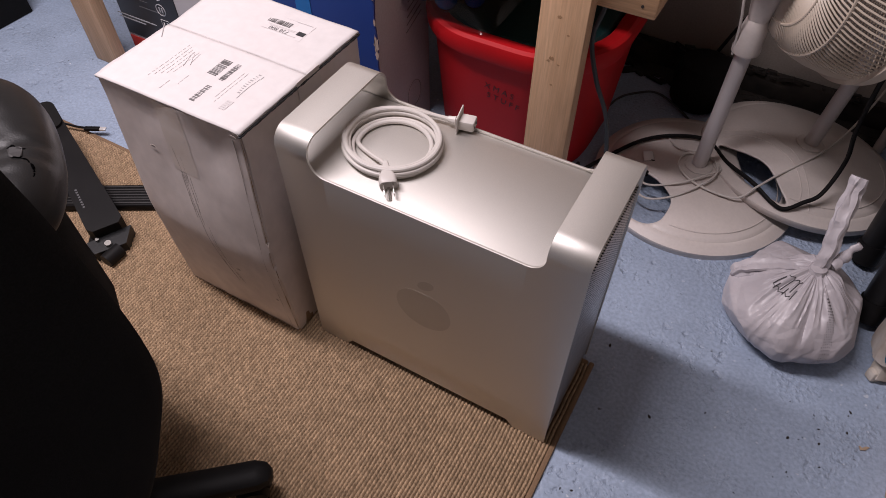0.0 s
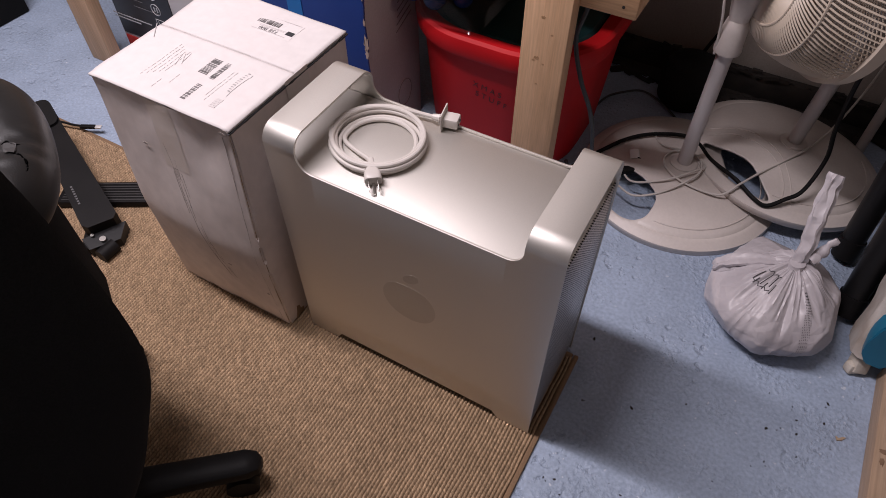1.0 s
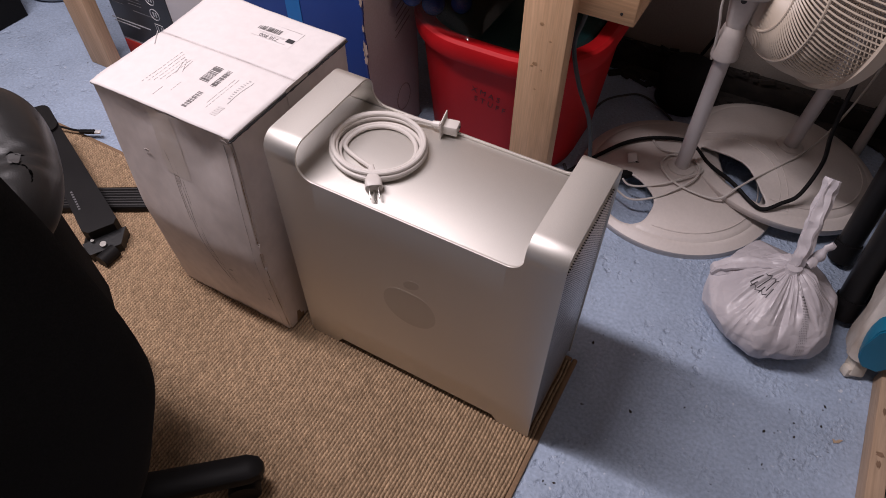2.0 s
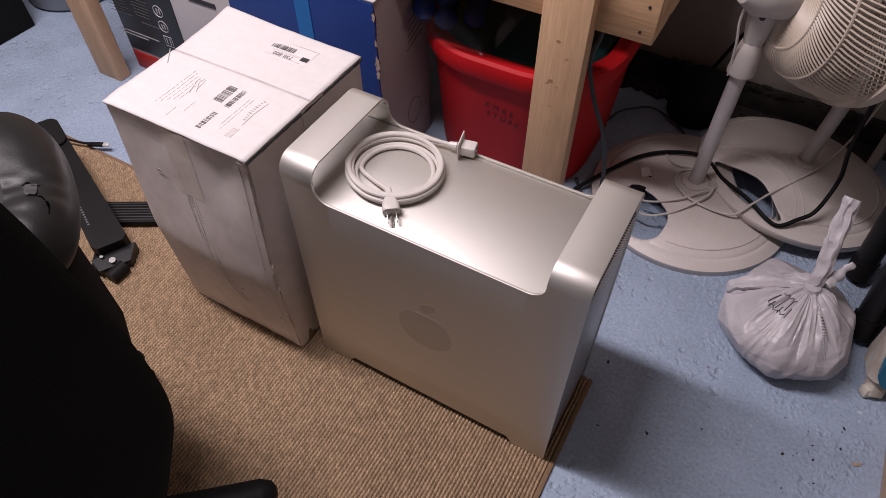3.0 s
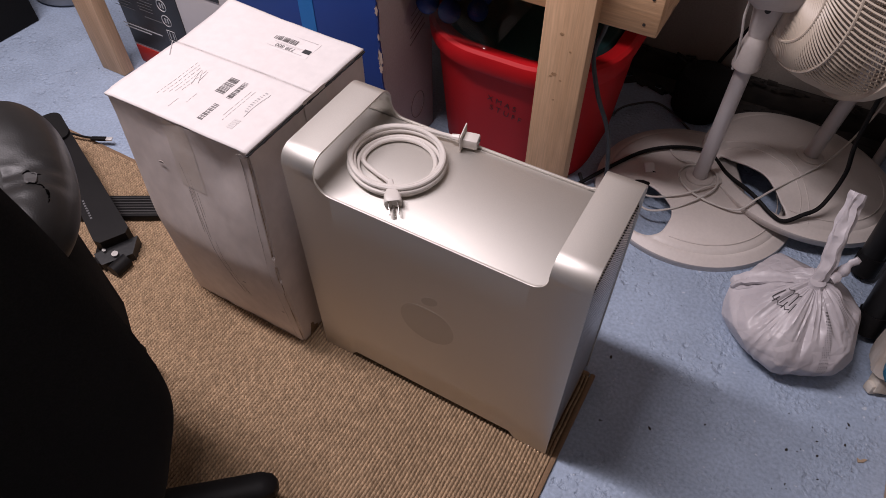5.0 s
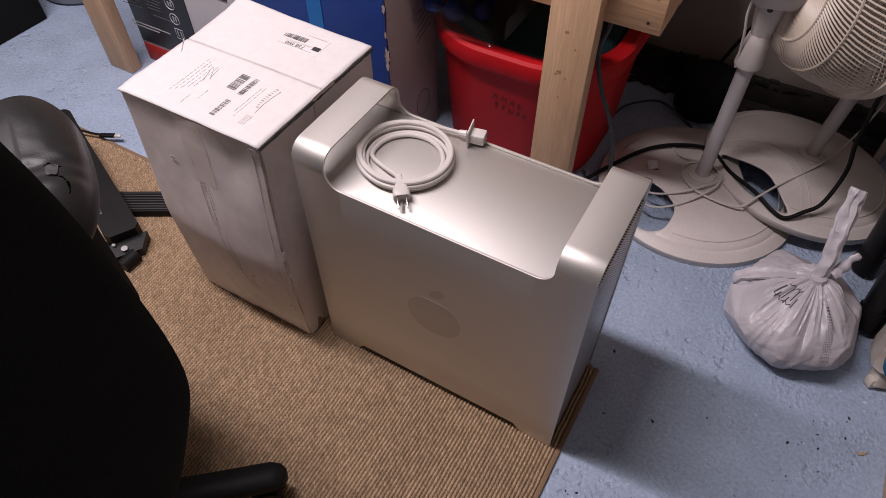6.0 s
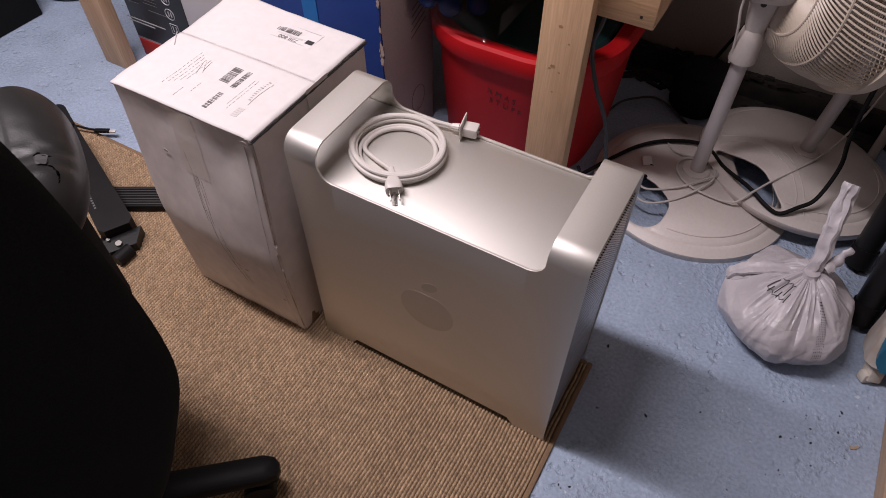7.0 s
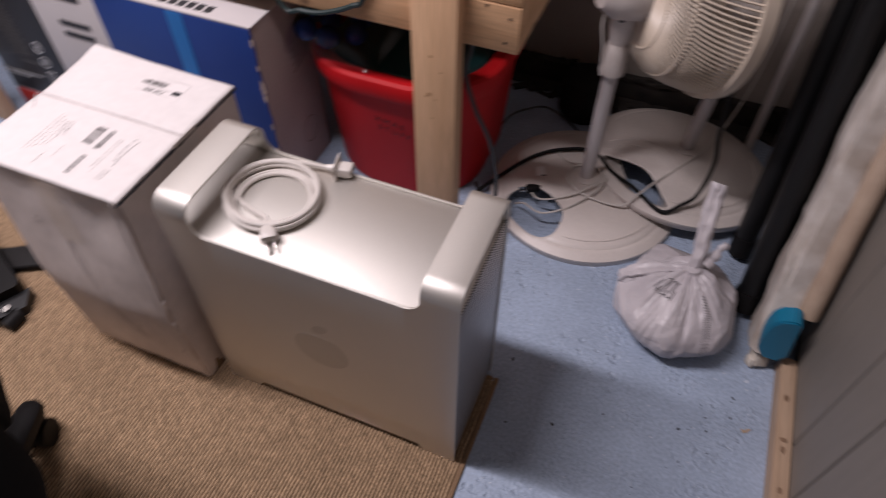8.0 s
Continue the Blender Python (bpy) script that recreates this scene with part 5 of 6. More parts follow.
def build_fan(at, hole_angle, hole_half, hole_mid, with_head, label, leaf=False):
    fan = thing("pedestal_fan", at, label, "fan", "pedestal fans")
    build_fan_base(fan, hole_angle, hole_half, 0.231, hole_mid, leaf)
    bm = bmesh.new()
    rod(bm, (0, 0, 0.05), (0, 0, 0.44), 0.0165, 24)
    part("pole", bm, POLE_WHITE, fan, "white enamelled pole")
    bm = bmesh.new()
    spin(bm, [(0.018, 0.366), (0.027, 0.367), (0.0275, 0.373), (0.0255, 0.386), (0.0245, 0.416), (0.021, 0.434), (0.019, 0.437)], 28)
    part("height_collar", bm, FAN_WHITE, fan)
    if with_head:
        bm = bmesh.new()
        rows = []
        for z, w, d in ((0.432, 0.034, 0.034), (0.450, 0.042, 0.038), (0.49, 0.054, 0.048), (0.53, 0.060, 0.058), (0.575, 0.05, 0.05)):
            ring = [bm.verts.new((x, y, z)) for x, y in rounded(w, d, min(w, d) * 0.35, 4)]
            if rows:
                for i in range(len(ring)):
                    bm.faces.new((rows[-1][i], rows[-1][(i + 1) % len(ring)], ring[(i + 1) % len(ring)], ring[i]))
            rows.append(ring)
        bm.faces.new(rows[-1])
        neck = part("neck", bm, FAN_WHITE, fan)
        bm = bmesh.new()
        rod(bm, (0.0, -0.024, 0.500), (0.0, -0.030, 0.500), 0.0055, 14)
        part("bolt", bm, RIB, neck, "dark steel bolt")
        head = pose(-0.004, -0.014, 0.566) @ Euler((0, radians(HEAD_TILT), radians(HEAD_TURN))).to_matrix().to_4x4() @ pose(0, 0, 0, 0, 90, 0)
        bm = bmesh.new()
        spin(bm, [(0.0, -0.06), (0.04, -0.055), (0.062, -0.03), (0.068, 0.02), (0.066, 0.06), (0.05, 0.075)], 32, head)
        part("motor_housing", bm, FAN_WHITE, fan)
        # rear cage: curved spokes from the hub to the rim, tied by rings
        rim_r, z_hub, z_rim = 0.214, 0.026, 0.155

        def cage_point(t, a):
            r = 0.062 + (rim_r - 0.062) * t
            z = z_hub + (z_rim - z_hub) * (t ** 4.2)
            return head @ Vector((r * math.cos(a), r * math.sin(a), z))

        cages = []
        for t in (0.7, 0.0, 0.36):
            bm = bmesh.new()
            tube(bm, [cage_point(t, 2 * math.pi * k / 64) for k in range(64)], 0.0027, 6, closed=True)
            cages.append(part("cage_ring" if cages else "rear_cage", bm, CAGE, fan))
        for k in range(126):
            a0 = 2 * math.pi * k / 126
            bm = bmesh.new()
            tube(bm, [cage_point(t / 13, a0 + 0.55 * (t / 13)) for t in range(14)], 0.0021, 4, caps=False)
            part("spoke", bm, CAGE, cages[0])
        bm = bmesh.new()
        spin(bm, [(rim_r - 0.004, z_rim - 0.012), (rim_r + 0.006, z_rim - 0.012), (rim_r + 0.008, z_rim + 0.012), (rim_r - 0.004, z_rim + 0.013), (rim_r - 0.004, z_rim - 0.012)], 72, head)
        part("cage_rim", bm, CAGE, fan, "flat band round the cage")
        bm = bmesh.new()
        spin(bm, [(0.0, z_rim + 0.047), (0.038, z_rim + 0.046), (0.042, z_rim + 0.042)], 32, head)
        front = part("front_cage", bm, CAGE, fan)
        for k in range(72):
            a0 = 2 * math.pi * k / 72
            pts = []
            for t in range(6):
                u = t / 5
                r = rim_r + (0.04 - rim_r) * u
                pts.append(head @ Vector((r * math.cos(a0), r * math.sin(a0), z_rim + 0.045 * math.sin(u * math.pi / 2))))
            bm = bmesh.new()
            tube(bm, pts, 0.0015, 4, caps=False)
            part("spoke", bm, CAGE, front)
        for k in range(3):
            bm = bmesh.new()
            rows = []
            for j in range(9):
                r = 0.03 + 0.165 * j / 8
                row = []
                for i in range(7):
                    w = (i / 6 - 0.5) * (0.7 + 0.5 * math.sin(math.pi * j / 8))
                    a = 2 * math.pi * k / 3 + w
                    row.append(bm.verts.new(head @ Vector((r * math.cos(a), r * math.sin(a), 0.135 + 0.02 * (i / 6 - 0.5) * 2))))
                if rows:
                    for i in range(6):
                        bm.faces.new((rows[-1][i], rows[-1][i + 1], row[i + 1], row[i]))
                rows.append(row)
            blade = part("blade", bm, FAN_WHITE, fan)
            s = blade.modifiers.new("thickness", "SOLIDIFY")
            s.thickness = 0.002
    return fan


POLE_WHITE = surface("white_enamel", (0.60, 0.56, 0.55), 0.3, second=(0.54, 0.50, 0.48), scale=8, amount=0.5)
HEAD_TILT, HEAD_TURN = 0.0, 30.0
build_fan(pose(0.282, 0.768, 0), 236, 27, 0.162, True, "yellowed white pedestal fan with a wire cage, standing on the floor")
# the second fan's base rests tilted on the first one's
build_fan(Matrix.Translation((0.484, 0.930, 0.026)) @ Matrix.Rotation(radians(6.5), 4, Vector((-0.69, 0.72, 0))), 237, 33, 0.168, False, "yellowed white fan base and pole resting tilted on another fan's base", True)


# ---- tied carrier bag ----
BAG_INK = surface("bag_print_ink", (0.07, 0.065, 0.07), 0.5)


def build_bag():
    bag = thing("carrier_bag", pose(0.547, 0.462, 0), "full white plastic carrier bag knotted shut, on the floor", "plastic bag")
    n, m = 240, 60
    bm = bmesh.new()
    kx, ky, kz = 0.006, 0.030, 0.146
    rows = []
    for j in range(m + 1):
        v = j / m
        row = []
        for i in range(n):
            a = 2 * math.pi * i / n
            # body: plump below, gathered to the knot above
            if v < 0.55:
                ph = v / 0.55 * math.pi / 2
                r, z = 0.122 * math.sin(ph) ** 0.62, 0.070 * (1 - math.cos(ph)) ** 1.2
            else:
                u = (v - 0.55) / 0.45
                behind = max(0.0, math.sin(a)) ** 0.7
                r, z = 0.122 * (1 - u) ** (0.75 + 0.25 * behind) + 0.010 * u, 0.070 + 0.080 * u ** (0.72 - 0.40 * behind)
            corner = math.cos(math.pi / 5) / math.cos((a + 0.35) % (2 * math.pi / 5) - math.pi / 5)
            sq = 0.55 + 0.48 * corner + 0.04 * math.cos(2 * a)
            u = max(0.0, (v - 0.45) / 0.55)
            near = u * u * (1 - u) * 4.0
            pleat = (0.0042 * (0.4 - abs(math.sin(4.5 * a + 1.6 * math.sin(3 * a)))) + 0.0032 * (0.4 - abs(math.sin(9 * a + 3 * math.sin(2 * a + 1)))) * (0.5 + 0.5 * math.sin(2 * a + 2)) + 0.0014 * math.sin(37 * a + 4 * math.sin(3 * a))) * 1.7 * near + 0.007 * noise.noise((2.5 * math.cos(a) + 9, 2.5 * math.sin(a), 1.0)) * u * (1 - u) * 4
            crease = 0.006 * noise.noise((3.2 * math.cos(a), 3.2 * math.sin(a), v * 5)) + 0.010 * (0.35 - abs(noise.noise((4.5 * math.cos(a), 4.5 * math.sin(a), v * 2.2 + 3)))) + 0.0022 * (0.3 - abs(noise.noise((13 * math.cos(a), 13 * math.sin(a), v * 4))))
            rr = r * sq + crease * (1 if r > 0.03 else r / 0.03)
            uu = u ** 1.5
            row.append(bm.verts.new((rr * math.cos(a) + kx * uu, rr * math.sin(a) + ky * uu, max(0.0, z + pleat * 0.9 + crease * (0.8 if v > 0.3 else 0)))))
        rows.append(row)
    # stretched film between the things inside: flat facets that meet in soft creases
    rng = random.Random(21)
    planes = []
    for k in range(30):
        a, e = rng.uniform(0, 2 * math.pi), rng.uniform(-0.30, 0.85)
        planes.append((Vector((math.cos(a) * math.cos(e), math.sin(a) * math.cos(e), math.sin(e))), rng.uniform(0.78, 0.96)))
    for j, row in enumerate(rows):
        hold = min(1.0, max(0.0, (0.93 - j / m) / 0.2))
        for v in row:
            q = Vector((v.co.x / 0.126, v.co.y / 0.126, (v.co.z - 0.055) / 0.085))
            for axis, reach in planes:
                over = q.dot(axis) - reach
                if over > 0:
                    q -= axis * (over * hold * 0.92)
            v.co = (q.x * 0.133, q.y * (0.127 if q.y < 0 else 0.127 + 0.050 * min(1.0, q.y * 2)), max(0.0, q.z * 0.085 + 0.055))
    for a, b in zip(rows, rows[1:]):
        for i in range(n):
            bm.faces.new((a[i], a[(i + 1) % n], b[(i + 1) % n], b[i]))
    spots = {(i, j): rows[j][i].co.copy() for j in range(m + 1) for i in range(n)}
    sack = part("sack", bm, BAG, bag, "crinkled white film sack")
    # a column of tiny printing down the front, and a bolder mark beside the knot
    bm = bmesh.new()
    centre = Vector((0, 0, 0.05))
    for j in range(16, 54):
        for col in range(5):
            i = (int(n * 297 / 360) + int(2.4 * (j - 16) / 12) + col) % n
            p, q = spots[(i, j)], spots[(i, j + 1)]
            out = (p - centre).normalized()
            side = out.cross(q - p).normalized() * (0.0007 if (j + col) % 3 else 0.0004)
            a, b = p + out * 0.0012, p.lerp(q, 0.45) + out * 0.0012
            bm.faces.new([bm.verts.new(w) for w in (a - side, a + side, b + side, b - side)])
    part("printed_strip", bm, BAG_INK, bag, "column of tiny dark printing")
    bm = bmesh.new()
    for i0, j0, j1 in ((0, 49, 55), (4, 48, 52), (9, 50, 56), (14, 49, 53), (18, 51, 56), (23, 49, 54)):
        i = (int(n * 215 / 360) + i0) % n
        tube(bm, [spots[(i, k)] + (spots[(i, k)] - centre).normalized() * 0.0012 for k in range(j0, j1)], 0.0009, 4)
    for j in (49, 55):
        tube(bm, [spots[((int(n * 215 / 360) + k) % n, j + (k // 4) % 2)] + (spots[((int(n * 215 / 360) + k) % n, j)] - centre).normalized() * 0.0012 for k in range(0, 24, 3)], 0.0009, 4)
    part("printed_mark", bm, BAG_INK, bag, "bold dark printed mark")
    bm = bmesh.new()
    pts = smooth_line([(kx, ky, kz - 0.004), (kx + 0.003, ky + 0.018, kz + 0.03), (kx - 0.002, ky + 0.055, kz + 0.08), (kx - 0.004, ky + 0.09, kz + 0.125), (kx - 0.004, ky + 0.102, kz + 0.150)], 8)
    tube(bm, pts, [0.010 + 0.004 * math.sin(2.6 * i / (len(pts) - 1)) for i in range(len(pts))], 18)
    for k, v in enumerate(bm.verts):
        ring, spoke = divmod(k, 18)
        mid = pts[min(ring, len(pts) - 1)]
        away = v.co - mid
        away.y *= 0.6
        v.co = mid + away * (1 + 0.20 * math.sin(spoke * 2 * math.pi * 5 / 18 + ring * 0.11)) + Vector((noise.noise(v.co * 60), noise.noise(v.co * 60 + Vector((9, 0, 0))), 0)) * 0.005
    part("handle", bm, BAG, bag, "twisted film handle standing up")
    bm = bmesh.new()
    tube(bm, smooth_line([(kx + 0.02, ky + 0.015, kz + 0.01), (kx + 0.035, ky + 0.035, kz + 0.03), (kx + 0.045, ky + 0.05, kz + 0.052)], 5), [0.013 - 0.0008 * k for k in range(11)], 14)
    for v in bm.verts:
        v.co += Vector((noise.noise(v.co * 70), noise.noise(v.co * 70 + Vector((9, 0, 0))), noise.noise(v.co * 50))) * 0.006
    part("handle", bm, BAG, bag, "short crumpled film handle")
    # a gathered ear of film lying over the shoulder
    bm = bmesh.new()
    pts = smooth_line([(kx - 0.012, ky + 0.002, kz - 0.006), (kx - 0.045, ky + 0.004, kz - 0.016), (kx - 0.085, ky - 0.004, kz - 0.032), (kx - 0.116, ky - 0.010, kz - 0.058), (kx - 0.124, ky - 0.012, kz - 0.070)], 7)
    tube(bm, pts, [0.006 + 0.013 * math.sin(0.5 + 2.0 * i / (len(pts) - 1)) ** 2 for i in range(len(pts))], 28)
    for k, v in enumerate(bm.verts):
        ring, spoke = divmod(k, 28)
        mid = pts[min(ring, len(pts) - 1)]
        away = v.co - mid
        away.z *= 0.45
        v.co = mid + away * (1 + 0.22 * math.sin(spoke * 2 * math.pi * 5 / 28 + ring * 0.05)) + Vector((noise.noise(v.co * 60), noise.noise(v.co * 60 + Vector((9, 0, 0))), noise.noise(v.co * 60 + Vector((0, 9, 0))))) * 0.004
    part("ear", bm, BAG, bag, "gathered film corner folded over")
    bm = bmesh.new()
    spin(bm, [(0.0, -0.01), (0.013, -0.008), (0.018, 0.0), (0.014, 0.010), (0.0, 0.012)], 20, pose(kx, ky, kz))
    for v in bm.verts:
        v.co += Vector((noise.noise(v.co * 90), noise.noise(v.co * 90 + Vector((5, 0, 0))), 0)) * 0.004
    part("knot", bm, BAG, bag)
    return bag, sack


build_bag()


# ---- leaning things in the corner ----
def build_leaning():
    # the middle pole is added only to darken the gap between the others
    for k, (a, b, r) in enumerate((((0.692, 0.560, 0.026), (0.662, 1.10, 1.55), 0.025), ((0.722, 0.625, 0.026), (0.722, 1.10, 1.55), 0.026), ((0.668, 0.715, 0.026), (0.650, 1.15, 1.55), 0.024))):
        pole = thing("steel_pole", Matrix.Translation(a), "black steel pole leaning against the wall; middle one added to darken the gap", "pole", "leaning poles")
        bm = bmesh.new()
        rod(bm, (0, 0, 0), Vector(b) - Vector(a), r, 24)
        tubeob = part("tube", bm, BLACK_METAL, pole)
        bm = bmesh.new()
        w = (Vector(b) - Vector(a)).normalized()
        rod(bm, w * -0.016, w * 0.03, r * 1.12, 24)
        part("end_cap", bm, BLACK_PLASTIC, pole)
    # bundle of boards wrapped in plastic
    a, b = Vector((0.735, 0.47, 0.03)), Vector((0.765, 1.02, 1.35))
    way = (b - a).normalized()
    turn = way.to_track_quat("Z", "Y").to_matrix().to_4x4()
    bundle = thing("wrapped_bundle", Matrix.Translation(a) @ turn, "long boards bundled in dusty plastic wrap, leaning in a corner", "bundle")
    bm = bmesh.new()
    n, m = 40, 60
    rows = []
    for j in range(m + 1):
        z = 1.42 * j / m
        row = []
        for i in range(n):
            t = 2 * math.pi * i / n
            c, s = math.cos(t), math.sin(t)
            x = 0.035 * math.copysign(abs(c) ** 0.5, c)
            y = 0.050 * math.copysign(abs(s) ** 0.5, s)
            k = 1 + 0.22 * noise.noise((c * 1.5, s * 1.5, z * 9)) + 0.10 * noise.noise((c * 4, s * 4, z * 30))
            row.append(bm.verts.new((x * k, y * k, z)))
        rows.append(row)
    for p, q in zip(rows, rows[1:]):
        for i in range(n):
            bm.faces.new((p[i], p[(i + 1) % n], q[(i + 1) % n], q[i]))
    bm.faces.new(rows[0][::-1])
    bm.faces.new(rows[-1])
    part("wrap", bm, FILM, bundle, "crinkled dusty plastic wrap")
    bm = bmesh.new()
    box(bm, (0.731, 0.440, 0.030), (0.028, 0.030, 0.056), 0.004, Euler((-0.45, 0.15, 0.4)).to_matrix())
    box(bm, (0.727, 0.428, 0.012), (0.032, 0.020, 0.022), 0.004, Euler((-0.2, 0.1, 0.6)).to_matrix())
    bm.transform(bundle.matrix_world.inverted())
    part("board_end", bm, FOAM, bundle, "chipped pale board end")
    # a tan roll lying against the wrap
    low, high = Vector((0.772, 0.462, 0.150)), Vector((0.776, 0.985, 1.36))
    line = [low.lerp(high, k / 14) for k in range(15)]
    bm = bmesh.new()
    tube(bm, line, [0.019 + 0.0025 * noise.noise((k * 0.9, 3, 1)) for k in range(15)], 20)
    bm.transform(bundle.matrix_world.inverted())
    part("roll", bm, TAN, bundle, "tan cardboard roll")
    # turquoise end piece under the wrap
    bm = bmesh.new()
    prism(bm, [(0.712, 0.150), (0.722, 0.166), (0.745, 0.176), (0.758, 0.170), (0.770, 0.068), (0.757, 0.046), (0.730, 0.046), (0.714, 0.070), (0.710, 0.100)], -0.030, 0.010, pose(0, 0.425, 0, 90, 0, 0))
    bmesh.ops.bevel(bm, geom=bm.edges[:], offset=0.003, segments=2, affect="EDGES")
    bm.transform(bundle.matrix_world.inverted())
    part("end_piece", bm, BLUE_PLASTIC, bundle, "turquoise plastic end piece")


build_leaning()


# ---- cords on the floor ----
def cable(name, points, r, material, label):
    bm = bmesh.new()
    tube(bm, smooth_line(points, 8), r, 8)
    return single(name, bm, material, label, "cable")


cable("mains_cable", [(0.03, 0.66, 0.008), (0.09, 0.74, 0.037), (0.14, 0.80, 0.054), (0.20, 0.84, 0.063), (0.275, 0.857, 0.068), (0.336, 0.796, 0.074), (0.400, 0.752, 0.080), (0.451, 0.719, 0.072), (0.481, 0.714, 0.069),
                     (0.510, 0.735, 0.084), (0.537, 0.760, 0.104), (0.550, 0.800, 0.170), (0.535, 0.795, 0.250), (0.522, 0.765, 0.376), (0.522, 0.738, 0.465), (0.518, 0.700, 0.614), (0.535, 0.690, 0.85), (0.60, 0.72, 1.20), (0.66, 0.80, 1.60), (0.70, 0.90, 2.00), (0.72, 1.00, 2.36)], 0.0048, BLACK_PLASTIC, "thick black mains cord draped over the fan bases")
cable("fan_lead", [(0.155, 0.77, 0.045), (0.150, 0.72, 0.045), (0.19, 0.668, 0.045), (0.256, 0.683, 0.065), (0.31, 0.735, 0.075), (0.33, 0.77, 0.07), (0.30, 0.80, 0.068), (0.25, 0.79, 0.068), (0.24, 0.74, 0.072), (0.29, 0.70, 0.068),
                     (0.378, 0.700, 0.064), (0.413, 0.736, 0.083), (0.444, 0.788, 0.090), (0.523, 0.920, 0.097), (0.574, 1.05, 0.12), (0.60, 1.10, 0.25), (0.61, 1.15, 0.45)], 0.0026, CORD, "thin white fan cord looped round the pole")
cable("fan_lead", [(0.14, 0.66, 0.015), (0.165, 0.64, 0.045), (0.21, 0.625, 0.045), (0.26, 0.65, 0.055), (0.305, 0.70, 0.07), (0.325, 0.745, 0.075), (0.31, 0.79, 0.072), (0.27, 0.80, 0.072), (0.22, 0.80, 0.068), (0.18, 0.86, 0.05)], 0.0026, CORD, "thin white cord looped on the fan base")
cable("fan_lead", [(0.268, 0.756, 0.560), (0.250, 0.744, 0.530), (0.247, 0.741, 0.485), (0.254, 0.744, 0.445), (0.258, 0.750, 0.410), (0.262, 0.756, 0.360)], 0.0026, CORD, "thin white cord hanging down the fan neck")


def build_black_plug():
    """A moulded black plug lying on the fan base, with its two blades and a paper tag on its lead."""
    plug = thing("black_plug", pose(0.172, 0.694, 0.048, 0, 0, 29), "black mains plug lying on the fan base", "plug")
    bm = bmesh.new()
    rows = []
    for x, w, h in ((-0.018, 0.018, 0.015), (-0.014, 0.021, 0.018), (0.002, 0.020, 0.017), (0.012, 0.013, 0.012), (0.022, 0.008, 0.008), (0.030, 0.006, 0.006)):
        ring = [bm.verts.new((x, y, z)) for y, z in rounded(w, h, min(w, h) * 0.3, 3)]
        if rows:
            for i in range(len(ring)):
                bm.faces.new((rows[-1][i], rows[-1][(i + 1) % len(ring)], ring[(i + 1) % len(ring)], ring[i]))
        rows.append(ring)
    bm.faces.new(rows[0][::-1])
    bm.faces.new(rows[-1])
    body = part("plug_body", bm, BLACK_PLASTIC, plug)
    for y in (-0.006, 0.006):
        bm = bmesh.new()
        box(bm, (-0.027, y, 0), (0.018, 0.0016, 0.006), 0.0004)
        part("blade", bm, STEEL, body, "metal blade")
    bm = bmesh.new()
    n = 8
    grid = [[bm.verts.new((0.012 + 0.024 * i / n, 0.034 + 0.024 * j / n, 0.006 + 0.009 * (j / n) + 0.003 * math.sin(3 * i / n))) for i in range(n + 1)] for j in range(n + 1)]
    for j in range(n):
        for i in range(n):
            bm.faces.new((grid[j][i], grid[j][i + 1], grid[j + 1][i + 1], grid[j + 1][i]))
    tag = part("tag", bm, PAPER, plug, "curled paper tag")
    s = tag.modifiers.new("thickness", "SOLIDIFY")
    s.thickness = 0.0004
    bm = bmesh.new()
    tube(bm, smooth_line([(0.028, 0, 0), (0.045, 0.008, 0.004), (0.040, 0.030, 0.006), (0.020, 0.040, 0.008)], 6), 0.0024, 8)
    part("lead", bm, BLACK_PLASTIC, plug)


build_black_plug()
CABLE_GREEN = surface("dark_green_rubber", (0.018, 0.035, 0.035), 0.5)
BENCH_CABLE = [(-0.501, 0.70, 0.641), (-0.461, 0.59, 0.643), (-0.411, 0.532, 0.632), (-0.341, 0.532, 0.504), (-0.303, 0.532, 0.502), (-0.259, 0.532, 0.506), (-0.214, 0.532, 0.522), (-0.183, 0.532, 0.538), (-0.164, 0.532, 0.551), (-0.134, 0.532, 0.632), (-0.114, 0.58, 0.643), (-0.094, 0.68, 0.641)]
cable("grey_cable", [(0.055, 0.555, 0.60), (0.046, 0.553, 0.50), (0.033, 0.56, 0.43), (0.055, 0.565, 0.345), (0.088, 0.575, 0.26), (0.105, 0.585, 0.15), (0.10, 0.60, 0.05), (0.07, 0.63, 0.008), (0.02, 0.70, 0.006)], 0.0045, GREY_CABLE, "grey rubber cable hanging beside the post")
cable("thin_cable", [(0.0, 0.90, 0.004), (0.02, 0.985, 0.01), (0.06, 1.02, 0.02), (0.103, 1.045, 0.02), (0.16, 1.03, 0.012), (0.219, 0.99, 0.004), (0.24, 0.97, 0.004)], 0.003, GREY_CABLE, "thin grey cable on the floor")
cable("green_cable", BENCH_CABLE, 0.005, CABLE_GREEN, "dark green cable drooping over the front of the bench shelf")
cable("wall_cord", [(0.42, 1.205, 0.62), (0.33, 1.20, 0.42), (0.25, 1.19, 0.22), (0.20, 1.17, 0.08), (0.19, 1.13, 0.01)], 0.005, BLACK_PLASTIC, "black cord hanging down the wall")

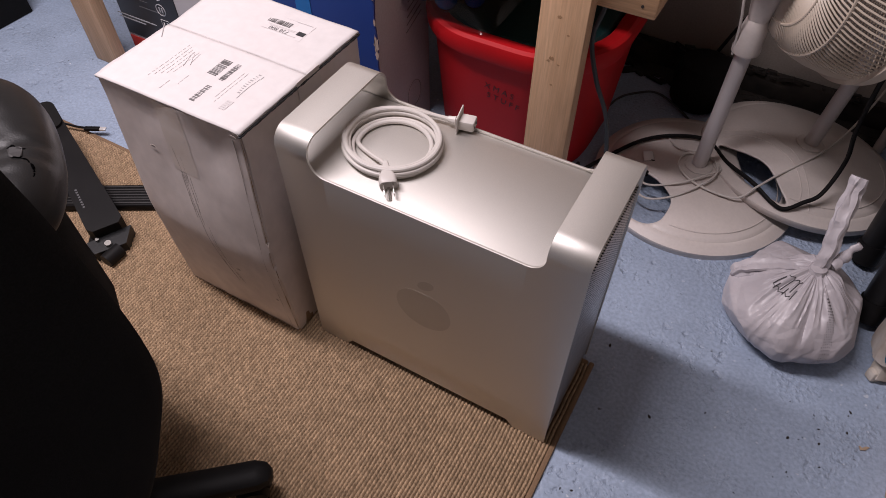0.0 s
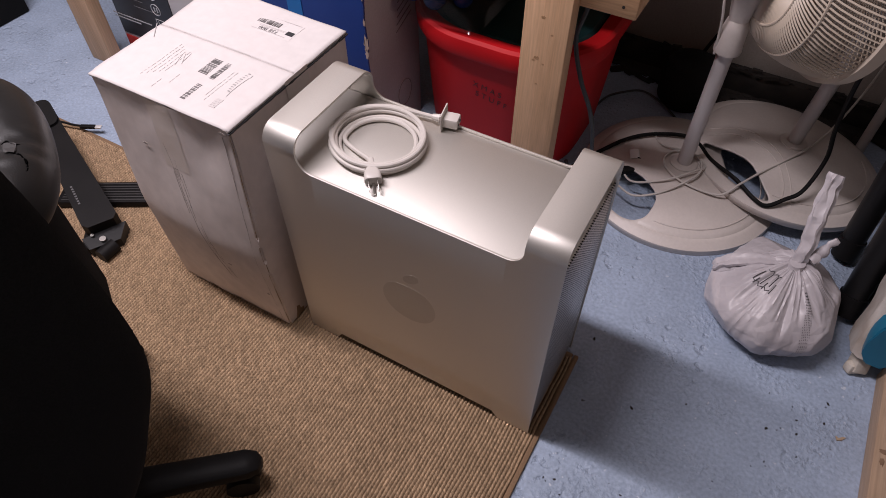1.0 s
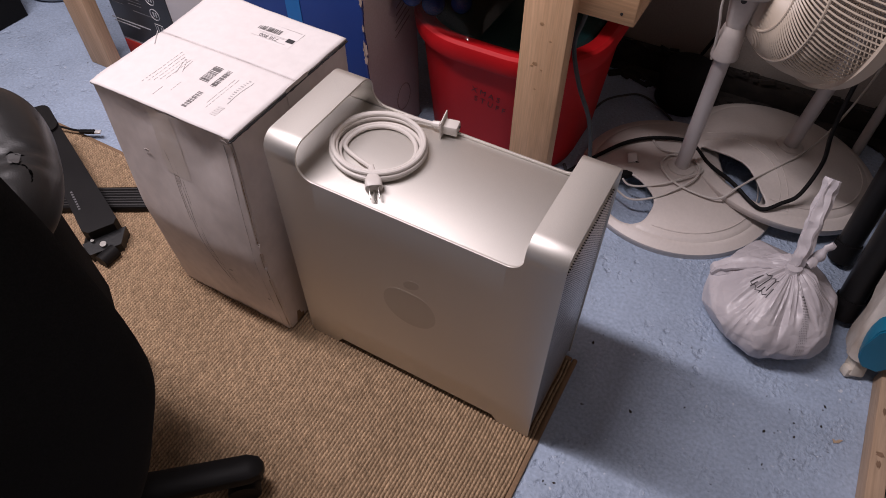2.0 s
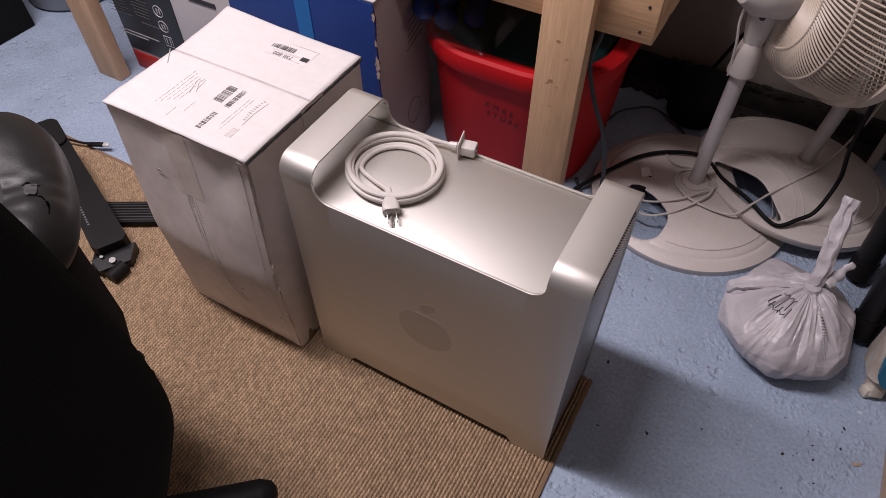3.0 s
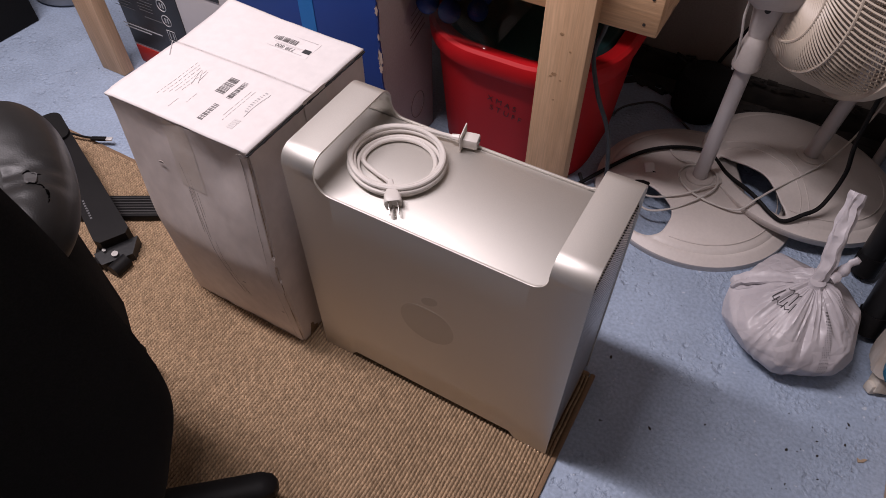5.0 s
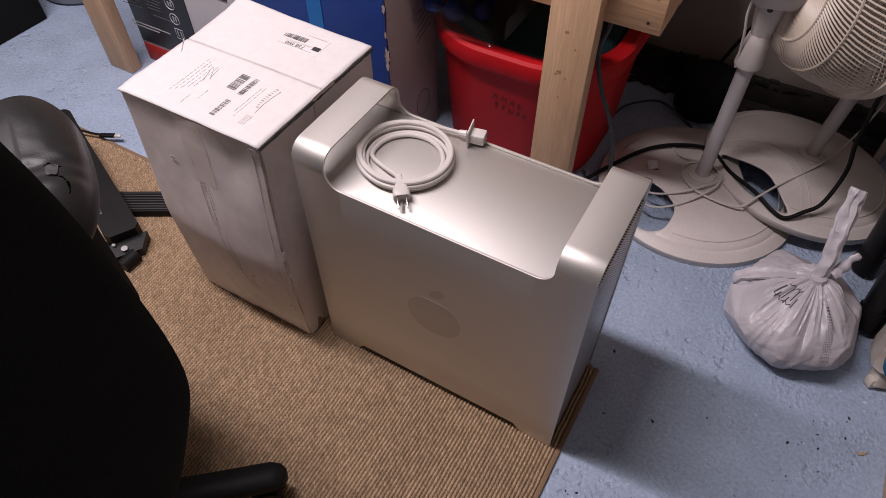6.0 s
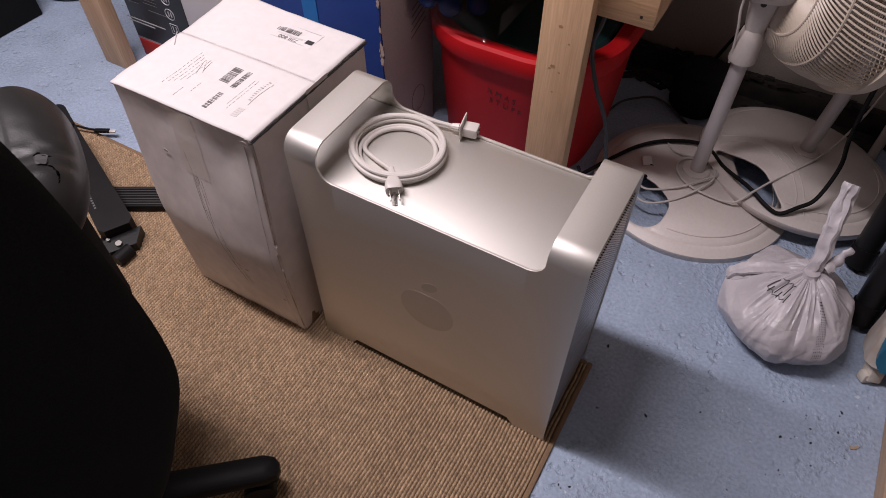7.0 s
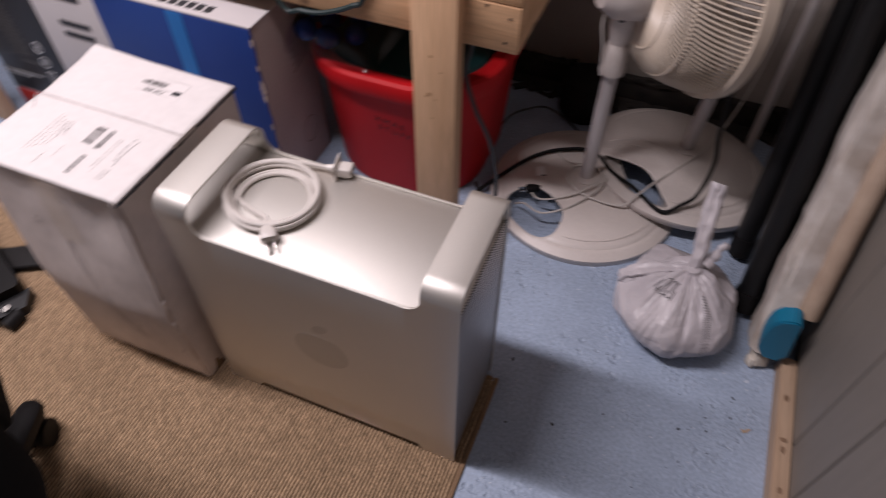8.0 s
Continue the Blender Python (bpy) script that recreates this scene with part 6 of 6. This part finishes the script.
bm = bmesh.new()
rod(bm, (0, 0, 0), (0.004, 0.075, 0.80), 0.012, 20)
single("white_pipe", bm, POLE_WHITE, "white plastic pipe leaning against the wall", "pipe", pose(0.652, 1.105, 0.0))
bm = bmesh.new()
spin(bm, [(0.0, 0.0), (0.085, 0.0), (0.10, 0.02), (0.105, 0.10), (0.09, 0.15), (0.05, 0.17), (0.0, 0.172)], 28)
single("black_pot", bm, BLACK_FABRIC, "dark rounded plastic pot against the wall", "pot", pose(0.20, 1.09, 0) @ Matrix.Diagonal((0.7, 0.7, 0.8, 1)))

bm = bmesh.new()
box(bm, (0, 0, 0.35), (0.5, 0.62, 0.70), 0.006)
single("black_cabinet", bm, BLACK_FABRIC, "plain black cabinet on the painted floor", "cabinet", pose(-1.985, 0.205, 0))
bm = bmesh.new()
spin(bm, [(0.0, 0.0), (0.13, 0.0), (0.14, 0.01), (0.17, 0.24), (0.18, 0.25), (0.165, 0.25), (0.13, 0.02), (0.0, 0.015)], 40)
single("grey_tub", bm, GREY_TUB, "grey plastic tub on the painted floor", "tub", pose(-1.80, 0.72, 0))

# loose grit and flakes; many dark crumbs paint in the shade of floor pits
rng = random.Random(11)
for k, (x, y) in enumerate(((0.384, 0.143), (0.338, 0.290), (0.30, -0.06), (0.33, -0.07), (0.62, 0.16), (0.55, 0.08), (0.66, 0.24), (0.70, 0.33), (0.47, 0.20), (0.27, 0.25), (0.60, 0.30), (0.42, -0.02), (0.643, 0.292), (0.655, 0.268), (0.61, 0.225), (0.632, 0.238), (0.668, 0.196), (0.602, 0.14), (0.70, 0.285), (0.294, -0.056), (0.312, -0.050))):
    bm = bmesh.new()
    bmesh.ops.create_icosphere(bm, subdivisions=1, radius=rng.choice((0.0013, 0.0017, 0.0022, 0.0030)))
    for v in bm.verts:
        v.co = Vector((v.co.x * rng.uniform(0.6, 2.2), v.co.y * rng.uniform(0.5, 1.2), abs(v.co.z) * 0.5))
    single("grit", bm, DIRT_AND_SHADE, "small dark crumb on the floor, as grit and as painted pit shade", "grit", pose(x, y, 0, 0, 0, rng.uniform(0, 360)))
bm = bmesh.new()
prism(bm, [(-0.009, -0.002), (0.0, -0.004), (0.010, -0.001), (0.005, 0.002), (-0.003, 0.001), (-0.006, 0.006)], 0.0, 0.002)
single("wood_chip", bm, CORK, "small splinter of wood on the floor", "wood chip", pose(0.73, 0.27, 0, 0, 0, 40))
